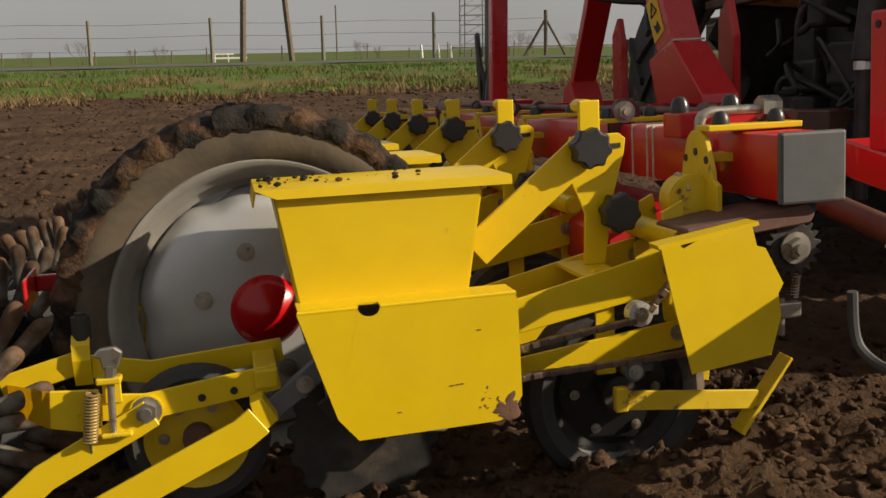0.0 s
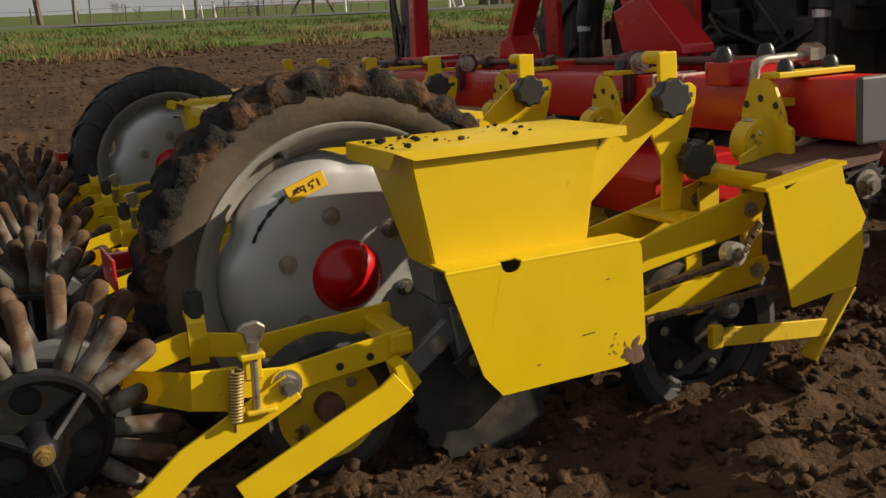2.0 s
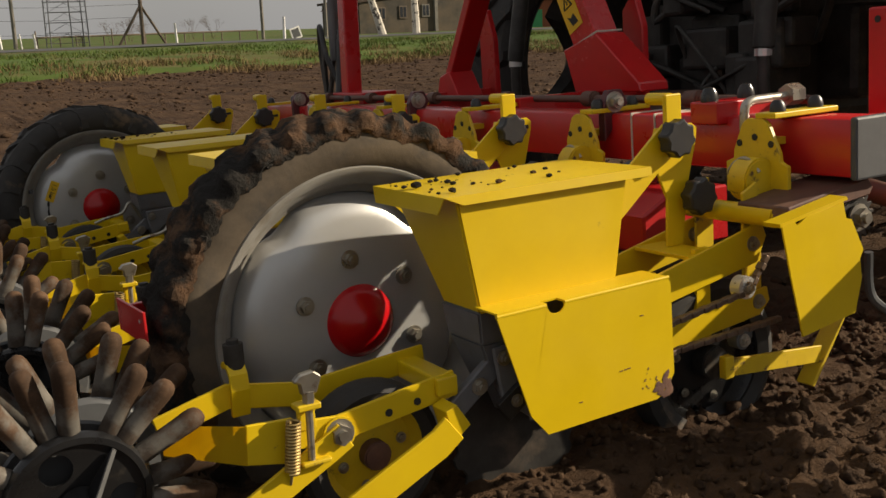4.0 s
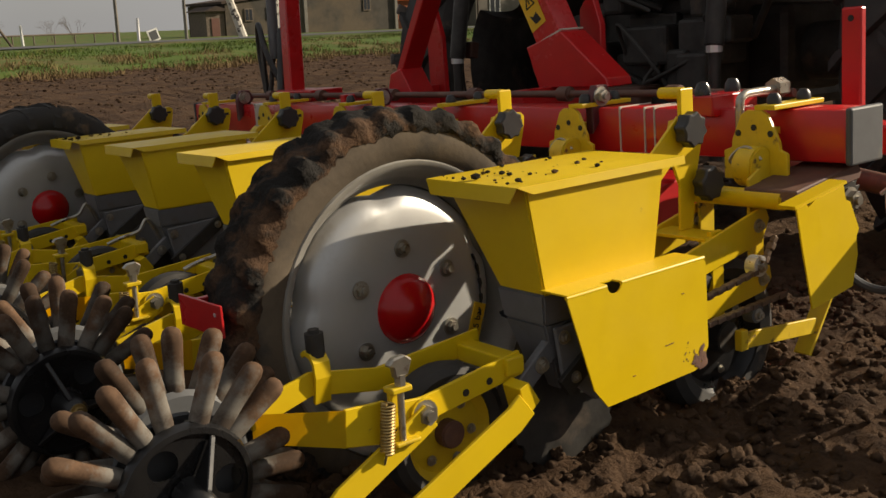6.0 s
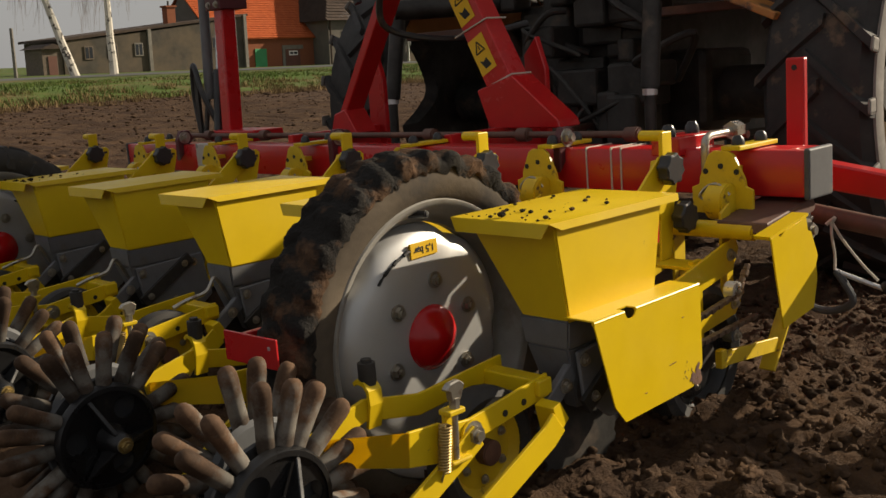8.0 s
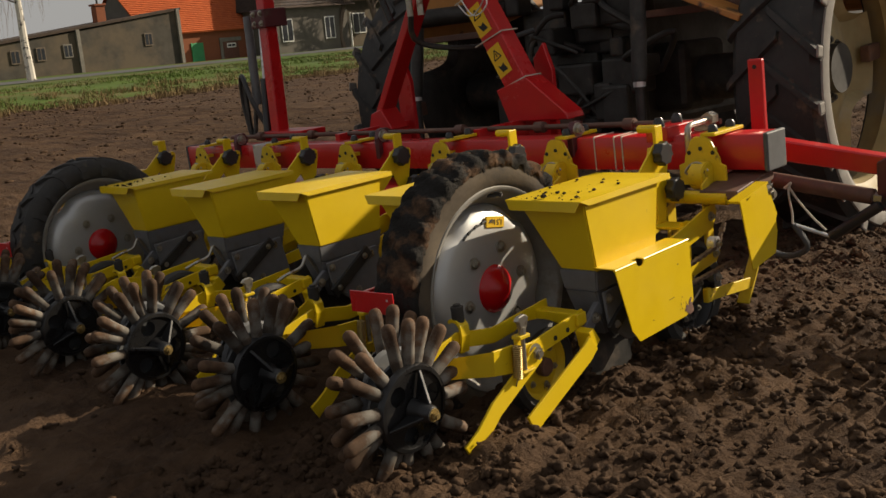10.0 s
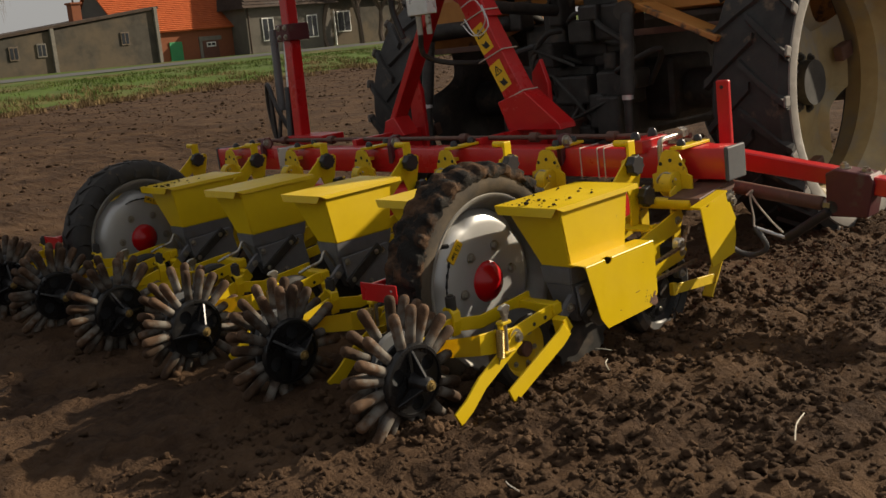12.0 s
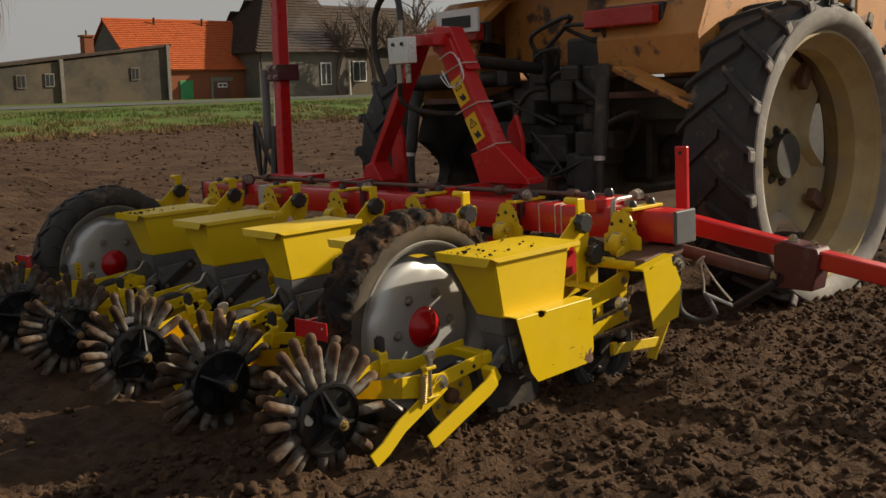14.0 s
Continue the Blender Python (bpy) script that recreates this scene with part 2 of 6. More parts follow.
# ---- mesh tools ----
def part(name, bm, mat, parent=None, label="", smooth=False, at=None):
    """Links a bmesh as one mesh object, under a thing or a part where one is given."""
    me = bpy.data.meshes.new(name)
    bmesh.ops.recalc_face_normals(bm, faces=bm.faces)
    bm.to_mesh(me)
    bm.free()
    if smooth:
        for p in me.polygons:
            p.use_smooth = True
        me.set_sharp_from_angle(angle=radians(38))
    me.materials.append(mat)
    ob = new(name, me)
    if parent:
        ob.parent = parent
    if at is not None:
        ob.matrix_basis = at
    if label:
        ob["label"] = label
    return ob


def box(lo, hi, bevel=0.0, bm=None, m=None):
    """A box between two corners, its edges rounded."""
    made = bmesh.new()
    lo, hi = Vector(lo), Vector(hi)
    bmesh.ops.create_cube(made, size=1, matrix=Matrix.Translation((lo + hi) / 2) @ Matrix.Diagonal((*(hi - lo), 1)))
    if bevel:
        bmesh.ops.bevel(made, geom=made.edges[:], offset=bevel, segments=2, profile=0.5, affect="EDGES")
    if m is not None:
        made.transform(m)
    return merge(bm, made)


def merge(bm, made):
    if bm is None:
        return made
    me = bpy.data.meshes.new("joined")
    made.to_mesh(me)
    made.free()
    bm.from_mesh(me)
    bpy.data.meshes.remove(me)
    return bm


def plate(points, a, b, axis="y", bevel=0.0, bm=None, m=None):
    """A flat outline given in the two other axes, thickened from a to b along one axis."""
    made = bmesh.new()

    def put(p, q, d):
        return {"x": (d, p, q), "y": (p, d, q), "z": (p, q, d)}[axis]

    low = [made.verts.new(put(p, q, a)) for p, q in points]
    high = [made.verts.new(put(p, q, b)) for p, q in points]
    made.faces.new(low)
    made.faces.new(high[::-1])
    for i in range(len(points)):
        j = (i + 1) % len(points)
        made.faces.new((low[i], high[i], high[j], low[j]))
    bmesh.ops.recalc_face_normals(made, faces=made.faces)
    if bevel:
        bmesh.ops.bevel(made, geom=made.edges[:], offset=bevel, segments=1, affect="EDGES")
    if m is not None:
        made.transform(m)
    return merge(bm, made)


def rod(a, b, r, r2=None, sides=14, bm=None, cap=0.0):
    """A round bar from a to b; cap rounds its ends."""
    made = bmesh.new()
    a, b = Vector(a), Vector(b)
    d = b - a
    bmesh.ops.create_cone(made, cap_ends=True, segments=sides, radius1=r, radius2=r if r2 is None else r2, depth=d.length)
    if cap:
        rims = [e for e in made.edges if len(e.link_faces) == 2 and any(len(f.verts) == sides for f in e.link_faces)]
        bmesh.ops.bevel(made, geom=rims, offset=cap, segments=2, affect="EDGES")
    made.transform(Matrix.Translation((a + b) / 2) @ d.to_track_quat("Z", "Y").to_matrix().to_4x4())
    return merge(bm, made)


def hose(points, r, sides=8, bm=None, steps=6):
    """A bent tube through the points, smoothed."""
    pts = [Vector(p) for p in points]
    path = []
    for i in range(len(pts) - 1):
        p0, p1, p2, p3 = pts[max(i - 1, 0)], pts[i], pts[i + 1], pts[min(i + 2, len(pts) - 1)]
        for k in range(steps):
            u = k / steps
            path.append(0.5 * (2 * p1 + (p2 - p0) * u + (2 * p0 - 5 * p1 + 4 * p2 - p3) * u * u + (3 * p1 - p0 - 3 * p2 + p3) * u ** 3))
    path.append(pts[-1])
    return tube(path, [r] * len(path), sides, bm)


def tube(path, radii, sides=8, bm=None):
    made = bmesh.new()
    rings = []
    side = None
    for i, p in enumerate(path):
        d = (path[min(i + 1, len(path) - 1)] - path[max(i - 1, 0)]).normalized()
        if side is None:
            side = d.orthogonal().normalized()
        side = (side - d * side.dot(d)).normalized()
        up = d.cross(side)
        rings.append([made.verts.new(p + radii[i] * (math.cos(2 * math.pi * k / sides) * side + math.sin(2 * math.pi * k / sides) * up)) for k in range(sides)])
    for a, b in zip(rings, rings[1:]):
        for k in range(sides):
            j = (k + 1) % sides
            made.faces.new((a[k], a[j], b[j], b[k]))
    made.faces.new(rings[0][::-1])
    made.faces.new(rings[-1])
    return merge(bm, made)


def spin(profile, sides=48, bm=None, closed=True):
    """A profile of (radius, y) turned about the y axis."""
    made = bmesh.new()
    rings = []
    for r, y in profile:
        if r < 1e-6:
            rings.append([made.verts.new((0, y, 0))])
        else:
            rings.append([made.verts.new((r * math.cos(2 * math.pi * k / sides), y, r * math.sin(2 * math.pi * k / sides))) for k in range(sides)])
    pairs = list(zip(rings, rings[1:]))
    if closed:
        pairs.append((rings[-1], rings[0]))
    for a, b in pairs:
        for k in range(sides):
            j = (k + 1) % sides
            if len(a) == 1 and len(b) == 1:
                continue
            if len(a) == 1:
                made.faces.new((a[0], b[j], b[k]))
            elif len(b) == 1:
                made.faces.new((a[k], a[j], b[0]))
            else:
                made.faces.new((a[k], a[j], b[j], b[k]))
    return merge(bm, made)


def frustum(lo, lo_z, hi, hi_z, bm=None):
    """A tapered box: (x0, x1, y0, y1) at each height."""
    made = bmesh.new()
    low = [made.verts.new((x, y, lo_z)) for x, y in ((lo[0], lo[2]), (lo[1], lo[2]), (lo[1], lo[3]), (lo[0], lo[3]))]
    high = [made.verts.new((x, y, hi_z)) for x, y in ((hi[0], hi[2]), (hi[1], hi[2]), (hi[1], hi[3]), (hi[0], hi[3]))]
    made.faces.new(low[::-1])
    made.faces.new(high)
    for i in range(4):
        j = (i + 1) % 4
        made.faces.new((low[i], low[j], high[j], high[i]))
    bmesh.ops.bevel(made, geom=made.edges[:], offset=0.003, segments=2, affect="EDGES")
    return merge(bm, made)


def bolt(parent, p, r=0.012, axis="y", sign=-1, name="bolt", mat=None):
    """A washer, a hexagon nut and a thread end, standing out from p."""
    d = {"x": Vector((1, 0, 0)), "y": Vector((0, 1, 0)), "z": Vector((0, 0, 1))}[axis] * sign
    p = Vector(p)
    bm = rod(p, p + d * r * 0.25, r * 1.45, sides=14)
    rod(p + d * r * 0.2, p + d * r * 1.0, r, sides=6, bm=bm)
    rod(p + d * r * 0.9, p + d * r * 1.4, r * 0.55, sides=10, bm=bm)
    return part(name, bm, mat or STEEL, parent)


def empty(name, label, category, group="", kind=""):
    return tagged(new(name), label, category, group, kind)


def words(text, size, mat, parent, m, depth=0.0004):
    """Flat lettering in the built-in face, as a mesh."""
    cu = bpy.data.curves.new("lettering", "FONT")
    cu.body, cu.size, cu.extrude, cu.align_x, cu.align_y = text, size, depth, "CENTER", "CENTER"
    tmp = new("lettering_curve", cu)
    me = bpy.data.meshes.new_from_object(tmp.evaluated_get(bpy.context.evaluated_depsgraph_get()))
    bpy.data.objects.remove(tmp)
    ob = new("lettering", me)
    me.materials.clear()
    me.materials.append(mat)
    ob.parent, ob.matrix_basis = parent, m
    return ob


TILT = pose(0, -0.015, 0.012, -1.99, -1.25, 1.19)  # the ground and the implement fall away from the walker


def outfit(t):
    """The pose of the whole outfit at t seconds."""
    return drive(t) @ TILT


MOVERS = []  # (thing, its pose in the outfit)


def rides(ob, m=Matrix()):
    MOVERS.append((ob, m.copy()))
    ob.matrix_basis = outfit(0) @ m
    return ob


# ---- planter: row units ----
SPINNERS = []  # (part, its pose in its thing, degrees a second, seconds between rows)
PITCH = 0.45  # row spacing


def star_knob(parent, x, y, z, r=0.031):
    pts = [((r if k % 2 else r * 0.80) * math.cos(k * math.pi / 8 + 0.2), (r if k % 2 else r * 0.80) * math.sin(k * math.pi / 8 + 0.2)) for k in range(16)]
    bm = plate([(x + a, z + b) for a, b in pts], y - 0.012, y + 0.012, bevel=0.003)
    rod((x, y + 0.01, z), (x, y + 0.03, z), 0.012, bm=bm)
    return part("star_knob", bm, BLACK, parent, "black plastic star knob", smooth=True)


def small_wheel(name, parent, x, y, z, r, width, disc_mat, dark):
    wheel = new(name)
    wheel.parent, wheel.matrix_basis = parent, pose(x, y, z)
    h = width / 2
    part("tyre", spin([(r * 0.72, -h * 0.8), (r * 0.86, -h), (r * 0.97, -h * 0.75), (r, -h * 0.3), (r, h * 0.3), (r * 0.97, h * 0.75), (r * 0.86, h), (r * 0.72, h * 0.8)], 40), RUBBER, wheel, "black rubber tyre with dry soil", smooth=True)
    part("disc", spin([(0.0, -h * 0.25), (r * 0.25, -h * 0.3), (r * 0.6, -h * 0.1), (r * 0.73, -h * 0.7), (r * 0.74, h * 0.7), (r * 0.6, h * 0.1), (0.0, h * 0.2)], 32, closed=False), disc_mat, wheel, smooth=True)
    part("hub", rod((0, -h * 1.1, 0), (0, h * 1.1, 0), r * 0.2, sides=20, cap=0.002), dark, wheel)
    for k in range(6):
        a = k * math.pi / 3
        bolt(wheel, (r * 0.45 * math.cos(a), -h * 0.3, r * 0.45 * math.sin(a)), 0.005)
    return wheel


def hopper(unit):
    body = part("hopper", frustum((-0.416, -0.200, -0.114, -0.022), 0.248, (-0.440, -0.172, -0.114, 0.062), 0.400), YELLOW, unit, "yellow painted sheet steel seed hopper")
    x0, x1, y0, y1, z = -0.460, -0.138, -0.122, 0.074, 0.402
    bm = bmesh.new()
    # top sheet, dished a little, folded down on all sides
    nx, ny = 8, 5
    grid = [[bm.verts.new((x0 + (x1 - x0) * i / nx, y0 + (y1 - y0) * j / ny, z + 0.003 * math.sin(math.pi * i / nx) * math.sin(math.pi * j / ny))) for j in range(ny + 1)] for i in range(nx + 1)]
    for i in range(nx):
        for j in range(ny):
            bm.faces.new((grid[i][j], grid[i + 1][j], grid[i + 1][j + 1], grid[i][j + 1]))
    rear, front = grid[0], grid[nx]
    near, far = [row[0] for row in grid], [row[ny] for row in grid]
    for line, (dx, dy, dz), taper in ((rear, (-0.004, 0, -0.021), (0, 0.013)), (front, (0.001, 0, -0.011), (0, 0.001)), (near, (0, -0.0015, -0.012), (0.026, 0.0)), (far, (0, 0.0015, -0.012), (0.026, 0.0))):
        low = []
        for k, v in enumerate(line):
            end = 1 if k == 0 else -1 if k == len(line) - 1 else 0
            end = 0 if taper[0] and end < 0 else end
            low.append(bm.verts.new(v.co + Vector((dx + taper[0] * end, dy + taper[1] * end, dz))))
        for k in range(len(line) - 1):
            bm.faces.new((line[k], line[k + 1], low[k + 1], low[k]))
    bmesh.ops.recalc_face_normals(bm, faces=bm.faces)
    bmesh.ops.solidify(bm, geom=bm.faces[:], thickness=0.002)
    lid = part("lid", bm, YELLOW, body, "yellow lid with turned-down edges")
    return body, lid


def coil(a, b, r, wire, turns):
    a, b = Vector(a), Vector(b)
    d = (b - a)
    side = d.orthogonal().normalized()
    up = d.normalized().cross(side)
    n = turns * 8
    return tube([a + d * i / n + r * (math.cos(i * math.pi / 4) * side + math.sin(i * math.pi / 4) * up) for i in range(n + 1)], [wire] * (n + 1), 5)


def bar(points, width, thick_a, thick_b, bm=None):
    """A flat bar of one width, bent along (x, z) points, standing between two y."""
    left, right = [], []
    for i, (x, z) in enumerate(points):
        d = Vector((points[min(i + 1, len(points) - 1)][0] - points[max(i - 1, 0)][0], points[min(i + 1, len(points) - 1)][1] - points[max(i - 1, 0)][1])).normalized()
        left.append((x - d.y * width / 2, z + d.x * width / 2))
        right.append((x + d.y * width / 2, z - d.x * width / 2))
    return plate(left + right[::-1], thick_a, thick_b, bm=bm, bevel=0.001)


REAR_FRAME = ("press_frame_bar", "press_frame_end", "press_frame_crossbar", "finger_lever", "tension_spring", "spring_hook", "adjusting_screw", "screw_bracket", "screw_foot", "wing_nut", "inner_bracket", "inner_screw", "washer")
DEFLECTOR = ("deflector_bar", "clod_deflector", "deflector_stay")


def row_unit():
    unit = empty("row_unit", "yellow planter row unit with hopper and grey seed housing", "planter unit", "row units on the toolbar")
    hopper(unit)
    # seed housing under the hopper
    bm = frustum((-0.412, -0.200, -0.106, -0.020), 0.205, (-0.418, -0.194, -0.113, -0.016), 0.250)
    frustum((-0.372, -0.215, -0.085, -0.030), 0.10, (-0.412, -0.200, -0.104, -0.022), 0.206, bm=bm)
    plate([(-0.400, 0.20), (-0.22, 0.21), (-0.20, 0.10), (-0.24, 0.07), (-0.33, 0.08), (-0.39, 0.13)], -0.113, -0.106, bm=bm, bevel=0.002)
    housing = part("seed_housing", bm, GREY, unit, "grey cast metal seed housing")
    for x, z in ((-0.385, 0.185), (-0.245, 0.19), (-0.305, 0.105)):
        bolt(housing, (x, -0.113, z), 0.007)
    bm = bar([(-0.395, 0.115), (-0.255, 0.205)], 0.030, -0.122, -0.1135)
    part("housing_arm", bm, IRON, housing, "dark slanted arm on the housing")
    for x, z in ((-0.375, 0.128), (-0.275, 0.192)):
        bolt(housing, (x, -0.122, z), 0.006)
    part("release_lever", hose([(-0.40, -0.07, 0.17), (-0.43, -0.07, 0.225), (-0.455, -0.07, 0.20), (-0.50, -0.065, 0.19), (-0.53, -0.06, 0.18)], 0.0045), STEEL, unit, "bent bright steel lever", smooth=True)
    # double disc opener and its guard wheel
    rim_line = [(0.102 if k % 4 > 1 else 0.094, 2 * math.pi * (k + (0.25 if k % 2 else 0.0)) / 64) for k in range(64)]
    bm = plate([(-0.340 + r * math.cos(a), 0.062 + r * math.sin(a)) for r, a in rim_line], -0.062, -0.056, bevel=0.001)
    part("opener_disc", bm, IRON, unit, "dark notched steel opener disc")
    # parallel linkage
    for y, dx in ((-0.075, 0.0), (0.052, 0.0)):
        part("upper_arm", plate([(-0.20, 0.168), (-0.20, 0.212), (0.115, 0.285), (0.125, 0.262), (0.105, 0.224)], y, y + 0.006, bevel=0.001), YELLOW, unit)
        part("lower_arm", plate([(-0.20, 0.105), (-0.20, 0.138), (0.125, 0.182), (0.13, 0.160), (0.11, 0.140)], y, y + 0.006, bevel=0.001), YELLOW, unit)
        for x, z in ((0.095, 0.254), (0.105, 0.162)):
            bolt(unit, (x, y, z), 0.008)
    part("cross_plate", box((-0.03, -0.07, 0.247), (0.03, 0.052, 0.253), 0.001), YELLOW, unit)
    part("link_post", box((-0.012, -0.066, 0.11), (0.016, -0.056, 0.26), 0.001), YELLOW, unit)
    part("cross_tube", rod((0.092, -0.13, 0.300), (0.092, 0.06, 0.300), 0.016, sides=18, cap=0.003), YELLOW, unit, smooth=True)
    for y in (-0.062, 0.040):
        part("link_head", plate([(0.090, 0.135), (0.090, 0.33), (0.120, 0.345), (0.128, 0.30), (0.126, 0.14)], y, y + 0.006, bevel=0.001), YELLOW_WORN, unit)
    # bracket on the toolbar: upright plate, locking disc and pin
    bm = plate([(-0.142, 0.325), (-0.142, 0.372), (-0.128, 0.378), (-0.126, 0.392), (-0.104, 0.436), (-0.092, 0.444), (-0.062, 0.444), (-0.050, 0.436), (-0.032, 0.395), (-0.030, 0.380), (-0.014, 0.374), (-0.014, 0.325)], 0.160, 0.168, "x", bevel=0.0012, m=pose(0, 0.056, -0.008))
    box((0.167, -0.039, 0.392), (0.209, -0.004, 0.404), 0.001, bm=bm)
    bracket = part("toolbar_bracket", bm, YELLOW_WORN, unit, "yellow bracket plate with punched holes")
    for y, z in ((-0.110, 0.405), (-0.045, 0.405), (-0.077, 0.415)):
        part("hole", rod((0.1585, y + 0.056, z - 0.008), (0.1602, y + 0.056, z - 0.008), 0.0055, sides=12), INK, bracket)
    bm = rod((0.140, -0.052, 0.344), (0.140, -0.012, 0.344), 0.034, sides=28, cap=0.003)
    part("locking_disc", bm, YELLOW_WORN, bracket, smooth=True)
    part("locking_pin", hose([(0.134, -0.054, 0.357), (0.129, -0.034, 0.377), (0.132, -0.009, 0.372), (0.129, 0.006, 0.354), (0.134, -0.004, 0.347)], 0.003), STEEL, bracket, smooth=True)
    # clamp strap over the toolbar with two domed caps
    part("clamp_strap", box((0.160, -0.062, 0.436), (0.302, -0.022, 0.4445), 0.0015), YELLOW, unit)
    for x in (0.188, 0.272):
        bm = spin([(0.0, 0.019), (0.007, 0.0175), (0.011, 0.012), (0.0125, 0.005), (0.0125, 0.0), (0.0, 0.0)], 18, closed=False)
        bm.transform(pose(x, -0.042, 0.4445, 90))
        part("nut_cap", bm, BLACK, unit, "black domed plastic nut cap", smooth=True)
    # depth clamp with two star knobs, a strut and a handle
    bm = plate([(-0.022, 0.440), (0.050, 0.442), (0.060, 0.434), (0.058, 0.416), (0.040, 0.352), (0.032, 0.300), (0.026, 0.256), (-0.006, 0.256), (-0.003, 0.330), (-0.034, 0.402)], 0.019, 0.025, bevel=0.001)
    clamp = part("depth_plate", bm, YELLOW, unit)
    part("slot", plate([(0.022, 0.427), (0.052, 0.428), (0.052, 0.421), (0.022, 0.420)], 0.0175, 0.0188), INK, clamp)
    star_knob(unit, 0.006, -0.014, 0.421)
    star_knob(unit, 0.047, -0.014, 0.328)
    part("strut", bar([(0.004, 0.428), (-0.168, 0.288)], 0.048, 0.0125, 0.0185), YELLOW, unit)
    bm = box((-0.013, 0.006, 0.438), (0.018, 0.014, 0.490), 0.002)
    rod((0.002, 0.010, 0.482), (0.002, 0.062, 0.482), 0.0095, sides=14, bm=bm, cap=0.002)
    part("handle", bm, YELLOW, unit, "yellow bar handle")
    # front deflector and its side bars
    for y in (-0.105, 0.045):
        part("deflector_bar", bar([(-0.01, 0.093), (0.20, 0.072)], 0.027, y, y + 0.006), YELLOW_WORN, unit)
    bm = plate([(0.246, 0.130), (0.250, 0.127), (0.176, 0.024), (0.170, 0.028)], -0.112, -0.080, bevel=0.001)
    part("clod_deflector", bm, YELLOW_WORN, unit, "scraped and muddy clod deflector plate")
    part("deflector_stay", box((-0.012, -0.112, 0.078), (0.006, -0.098, 0.112), 0.002), YELLOW_WORN, unit)
    front = small_wheel("front_wheel", unit, 0.022, -0.035, 0.078, 0.134, 0.06, ENAMEL, IRON)
    # rear press frame
    bm = bar([(-0.435, 0.162), (-0.60, 0.140), (-0.665, 0.146)], 0.034, -0.104, -0.098)
    plate([(-0.655, 0.168), (-0.712, 0.172), (-0.716, 0.125), (-0.655, 0.112)], -0.104, -0.098, bm=bm, bevel=0.001)
    outer = part("press_frame_bar", bm, YELLOW, unit)
    bm = bmesh.new()
    quad = [(-0.712, -0.104, 0.172), (-0.785, 0.002, 0.160), (-0.785, 0.002, 0.122), (-0.716, -0.104, 0.125)]
    f = bm.faces.new([bm.verts.new(q) for q in quad])
    bmesh.ops.solidify(bm, geom=[f], thickness=0.006)
    part("press_frame_end", bm, YELLOW, unit)
    for x, z in ((-0.532, 0.145), (-0.492, 0.150)):
        part("hole", rod((x, -0.1043, z), (x, -0.1055, z), 0.005, sides=12), INK, outer)
    part("press_frame_bar", bar([(-0.425, 0.172), (-0.60, 0.158), (-0.70, 0.178), (-0.79, 0.155)], 0.032, -0.003, 0.003), YELLOW, unit)
    part("press_frame_crossbar", box((-0.466, -0.112, 0.150), (-0.436, 0.004, 0.175), 0.003), YELLOW, unit)
    part("frame_mount", plate([(-0.395, 0.185), (-0.365, 0.17), (-0.455, 0.105), (-0.475, 0.125)], -0.098, -0.085, bevel=0.002), GREY, unit)
    bolt(unit, (-0.415, -0.098, 0.150), 0.008)
    bolt(unit, (-0.612, -0.095, 0.136), 0.013)
    part("washer", rod((-0.600, -0.1045, 0.136), (-0.600, -0.108, 0.136), 0.021, sides=20), YELLOW, unit)
    part("finger_lever", bar([(-0.594, 0.134), (-0.616, 0.122), (-0.665, 0.098), (-0.728, 0.066), (-0.775, 0.028), (-0.812, 0.008)], 0.036, -0.113, -0.107), YELLOW, unit)
    part("tension_spring", coil((-0.660, -0.118, 0.170), (-0.668, -0.118, 0.108), 0.0080, 0.0019, 16), BRASS, unit, "brownish coil tension spring", smooth=True)
    part("spring_hook", rod((-0.668, -0.118, 0.108), (-0.669, -0.112, 0.092), 0.0018, sides=6), STEEL, unit)
    bm = rod((-0.641, -0.114, 0.112), (-0.637, -0.114, 0.210), 0.0045, sides=12)
    part("adjusting_screw", bm, STEEL, unit)
    bm = box((-0.655, -0.122, 0.178), (-0.625, -0.100, 0.186), 0.002)
    box((-0.650, -0.106, 0.150), (-0.628, -0.100, 0.186), 0.001, bm=bm)
    part("screw_bracket", bm, YELLOW_WORN, unit)
    part("screw_foot", box((-0.655, -0.122, 0.110), (-0.618, -0.106, 0.116), 0.002), YELLOW_WORN, unit)
    bm = plate([(-0.628, 0.196), (-0.620, 0.216), (-0.630, 0.224), (-0.648, 0.222), (-0.656, 0.214), (-0.648, 0.210), (-0.646, 0.196)], -0.119, -0.108, bevel=0.002)
    rod((-0.638, -0.114, 0.186), (-0.637, -0.114, 0.200), 0.0075, sides=6, bm=bm)
    part("wing_nut", bm, STEEL, unit)
    bm = bmesh.new()
    strap = [(-0.004, 0.150), (-0.012, 0.185), (-0.010, 0.205), (0.000, 0.216), (0.016, 0.218), (0.024, 0.212)]
    sides = [[bm.verts.new((x, y, z)) for y, z in strap] for x in (-0.697, -0.674)]
    for k in range(len(strap) - 1):
        bm.faces.new((sides[0][k], sides[0][k + 1], sides[1][k + 1], sides[1][k]))
    bmesh.ops.recalc_face_normals(bm, faces=bm.faces)
    bmesh.ops.solidify(bm, geom=bm.faces[:], thickness=0.006)
    part("inner_bracket", bm, YELLOW, unit, smooth=False)
    part("inner_screw", rod((-0.684, 0.006, 0.205), (-0.684, 0.006, 0.246), 0.0125, sides=14, cap=0.005), IRON, unit, smooth=True)
